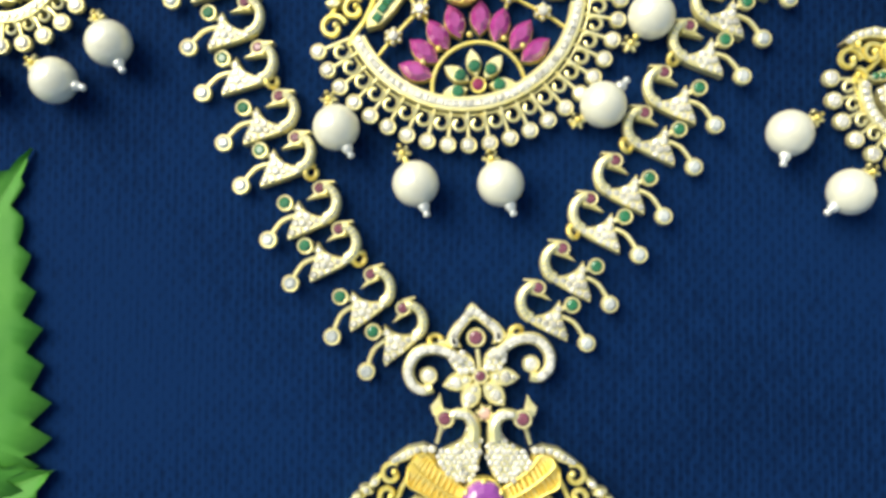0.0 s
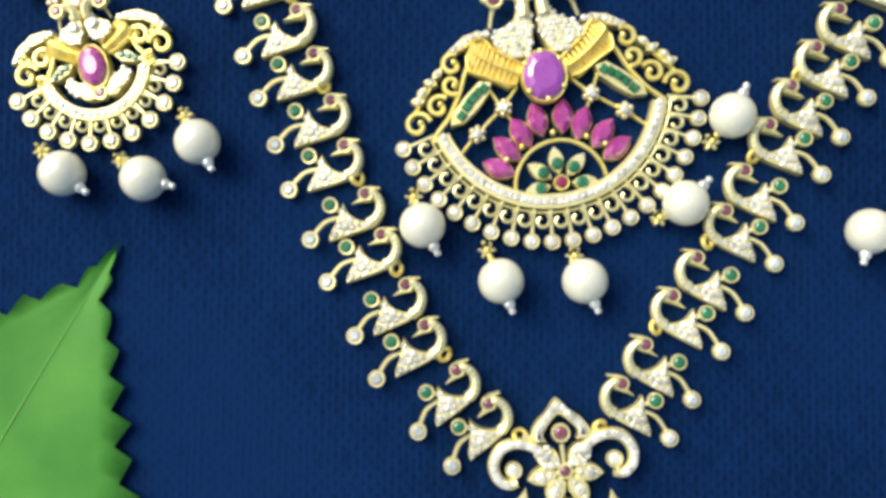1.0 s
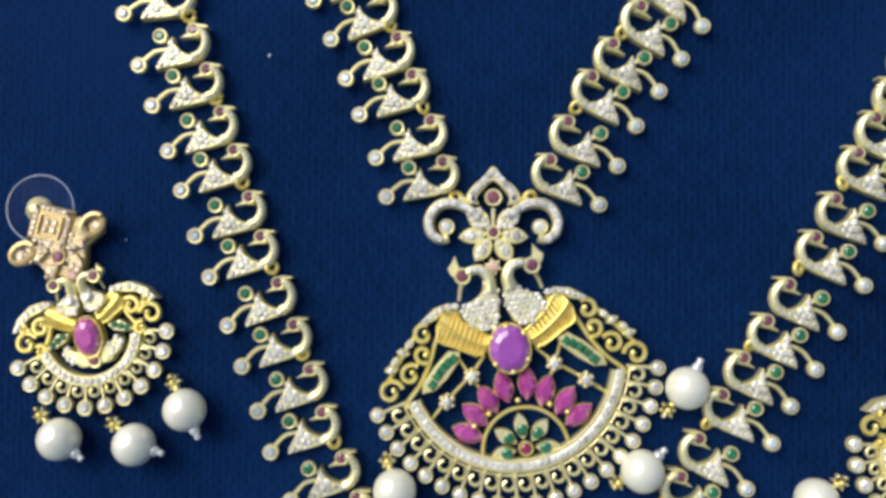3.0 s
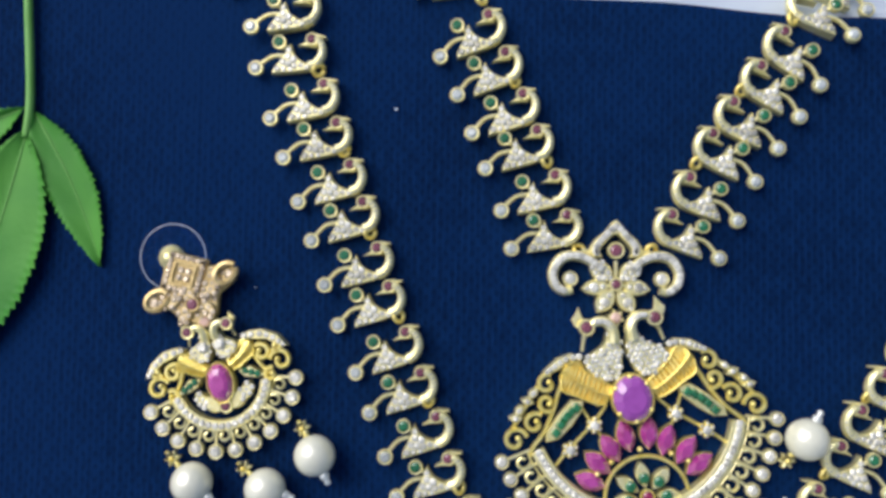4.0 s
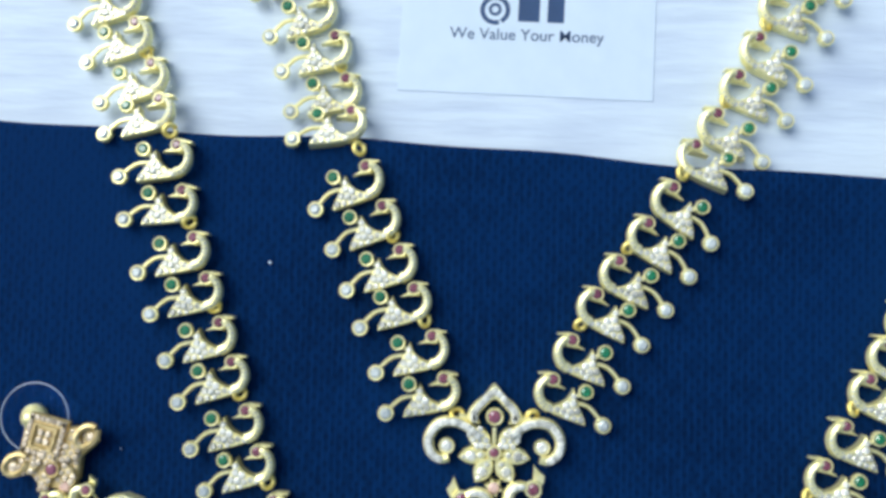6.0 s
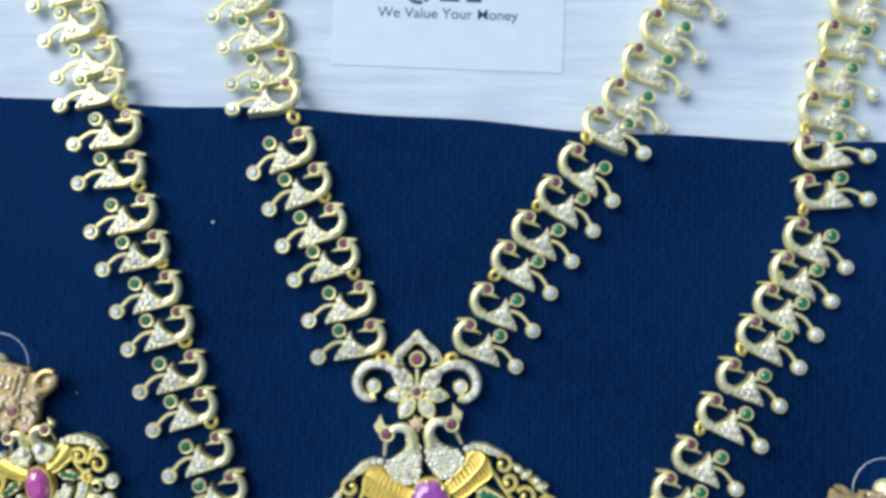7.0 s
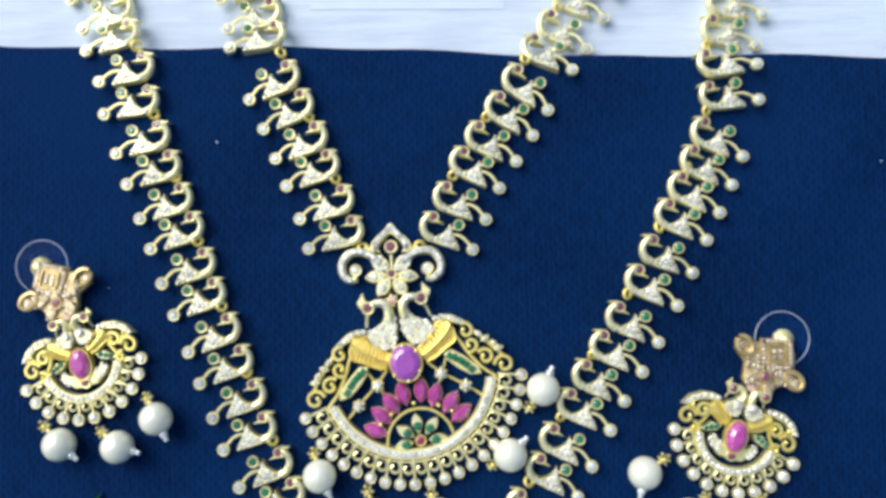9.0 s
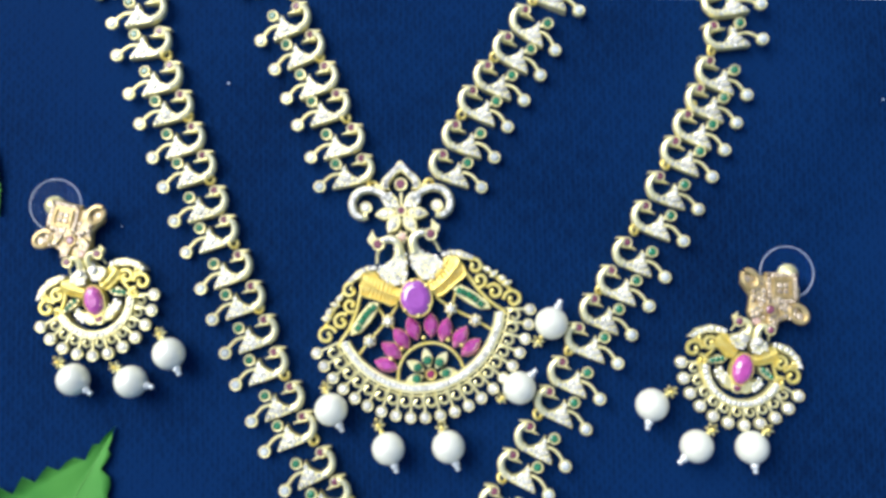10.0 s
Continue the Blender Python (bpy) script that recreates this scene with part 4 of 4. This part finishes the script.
# ---- leaves ----
def leaflet(owner, base, tip, left, right, teeth, tooth, bow, peak=0.45, lift=0.8, z=0.4, drip=0.0, profile=None):
    """A saw-toothed leaf blade from base to tip; left and right are its half widths, bow bends its midrib."""
    bx, by = base
    dx, dy = tip[0] - bx, tip[1] - by
    length = math.hypot(dx, dy)
    ux, uy = dx / length, dy / length
    nx, ny = -uy, ux
    steps = teeth * 4
    s, vs, fs = Shape(), [], []
    rng = random.Random(int(abs(bx) * 10))
    cols = 5
    sizes = [rng.uniform(0.45, 1.4) for _ in range(teeth + 2)]

    def wide(u):
        if profile:
            for (u0, w0), (u1, w1) in zip(profile, profile[1:]):
                if u <= u1:
                    return w0 + (w1 - w0) * (u - u0) / (u1 - u0)
            return 0.0
        e = math.log(0.5) / math.log(peak)
        w = math.sin(math.pi * u**e) ** 0.85
        return w * (1 - drip * u**3) if u < 1 else 0.0

    def height(u, k):
        return z + 1.6 * lift * abs(k) ** 1.1 + 0.25 * lift * math.sin(u * 22 + abs(k) * cols) * abs(k) + 0.9 * lift * math.sin(u * math.pi)

    for i in range(steps + 1):
        u = i / steps
        mid = bow * math.sin(math.pi * u)
        saw = tooth * sizes[i // 4] * ((i % 4) / 3.0 if u < 0.97 else 0) * min(1, 3.6 * (1 - u)) * min(1, u * 8)
        for j in range(-cols, cols + 1):
            k = j / cols
            half = (left if j < 0 else right) * wide(u)
            ww = half * k + (saw * (1 if j > 0 else -1) if abs(j) == cols else 0)
            sw = 0.35 * saw if abs(j) == cols else 0
            across = mid - ww
            along = u * length + sw
            vs.append((bx + ux * along + nx * across, by + uy * along + ny * across, height(u, k)))
    m = 2 * cols + 1
    top = len(vs)
    vs += [(p[0], p[1], p[2] - 0.25) for p in vs]
    for i in range(steps):
        for j in range(m - 1):
            a = i * m + j
            fs.append((a, a + m, a + m + 1, a + 1))
            fs.append((top + a, top + a + 1, top + a + m + 1, top + a + m))
        for j in (0, m - 1):
            a = i * m + j
            fs.append((a, a + m, top + a + m, top + a))
    s.add(vs, fs)
    blade = part("leaflet", s.mesh("leaflet", LEAF, True), owner)
    v = Shape()
    rib = [(bx + ux * u * length + nx * bow * math.sin(math.pi * u), by + uy * u * length + ny * bow * math.sin(math.pi * u), z + 0.05 + 0.9 * lift * math.sin(u * math.pi)) for u in [k / 24 for k in range(25)]]
    v.tube(rib, [0.20 * (1 - 0.8 * k / 24) for k in range(25)], 6)
    part("midrib", v.mesh("midrib", VEIN, True), blade, label="pale midrib")
    return blade


sprig = thing("leaf_sprig", 0.9, 0.1, 0, 0, "fresh green sprig with three saw-toothed leaflets on navy cloth", "leaf")
stem = Shape().tube(spline([(-101.8, 124.0, 1.0), (-101.2, 129.6, 1.2), (-101.6, 138.0, 1.2), (-102.4, 150.6, 1.2), (-103.0, 170.0, 0.4), (-103.6, 205.0, -1.8)], 5), 0.75, 8)
part("stem", stem.mesh("stem", VEIN, True), sprig, label="pale green stem")
leaflet(sprig, (-101.9, 125.0), (-118.6, 76.6), 8.6, 6.4, 34, 0.65, 2.0, 0.42, 0.8, 0.5, 0.55)
leaflet(sprig, (-100.9, 128.6), (-88.2, 102.2), 3.7, 4.0, 26, 0.55, 1.2, 0.45, 0.5, 0.4)
leaflet(sprig, (-102.3, 129.2), (-121.8, 117.6), 4.4, 1.5, 18, 0.5, -0.8, 0.5, 0.6, 0.5)

lower = thing("leaf_spray", 0, 0, 0, 0, "broad green saw-toothed leaf lying on navy cloth", "leaf")
BROAD = [(0.0, 0.0), (0.12, 0.62), (0.3, 0.95), (0.42, 1.0), (0.53, 0.82), (0.63, 0.60), (0.72, 0.42), (0.78, 0.30), (0.84, 0.17), (0.862, 0.085), (0.92, 0.055), (1.0, 0.0)]
leaflet(lower, (-94.2, -0.6), (-62.0, 57.0), 22.0, 23.0, 15, 2.4, 0.4, 0.4, 0.4, 0.5, profile=BROAD)
leaflet(lower, (-88.0, -6.0), (-57.4, 9.4), 6.0, 7.0, 11, 1.2, 1.0, 0.5, 0.8, 0.4, 0.3)

far_leaf = thing("far_leaf", 0, 0, -STEP, 0, "green leaf lying on the white board", "leaf")
leaflet(far_leaf, (140.0, 176.0), (106.5, 151.2), 8.0, 9.0, 16, 0.8, 1.0, 0.5, 0.8, 0.4)


# ---- printed card ----
def text_mesh(words, size, mat):
    cu = bpy.data.curves.new("words", "FONT")
    cu.body, cu.size, cu.align_x, cu.extrude = words, size * MM, "CENTER", 0.00002
    cu.offset = 0.00001
    ob = bpy.data.objects.new("words", cu)
    scene.collection.objects.link(ob)
    bpy.context.view_layer.update()
    me = bpy.data.meshes.new_from_object(ob.evaluated_get(bpy.context.evaluated_depsgraph_get()))
    bpy.data.objects.remove(ob)
    me.materials.clear()
    me.materials.append(mat)
    return me


def build_card():
    card = thing("price_card", 3.1, 159.0, -STEP, -1.6, "pale card printed in blue and maroon on the white board", "card")
    part("paper", Shape().plate([(-21.3, 0), (21.3, 0), (21.3, 56), (-21.3, 56)], 0.0, 0.14, 0.04).mesh("paper", CARD), card)
    words = text_mesh("We Value Your Money", 2.75, INK)
    part("printed_words", words, card, -0.1, 9.4, 0.16, 0.4, "blue printed words")
    mark = Shape().tube([(*p, 0.15) for p in arc(-5.6, 14.4, 2.15, -60, 290, 26)], 0.4, 4, 0.1)
    mark.tube([(*p, 0.15) for p in arc(-5.6, 14.5, 0.85, 0, 360, 14)], 0.28, 4, 0.15)
    part("ring_mark", mark.mesh("ring_mark", INK), card, label="blue ring mark")
    for px, w in ((0.1, 3.6), (4.6, 2.8)):
        blk = Shape().plate([(px - w / 2, 12.6), (px + w / 2, 12.6), (px + w / 2, 17.0), (px - w / 2, 17.0)], 0.13, 0.16, 0.005)
        part("bar_mark", blk.mesh("bar_mark", INK), card, label="blue printed bar")
    ban = arc(-0.4, 38.0, 21.0, -121, -59, 14) + arc(-0.4, 48.0, 24.0, -64, -116, 14)
    part("banner_mark", Shape().plate(ban, 0.13, 0.16, 0.005).mesh("banner_mark", MAROON), card, label="maroon curved banner mark")
    return card


build_card()
lint = Shape()
for k, (lx, ly, lr) in enumerate(((-37.8, 129.9, 0.3), (-60.9, 99.3, 0.13), (102.1, 122.2, 0.2))):
    lint.ball(lx, ly, 0.4, lr, 4, 6)
tagged(new("lint", lint.mesh("lint", CARD)), "tiny white lint specks caught on the cloth", "lint", kind="stuff")
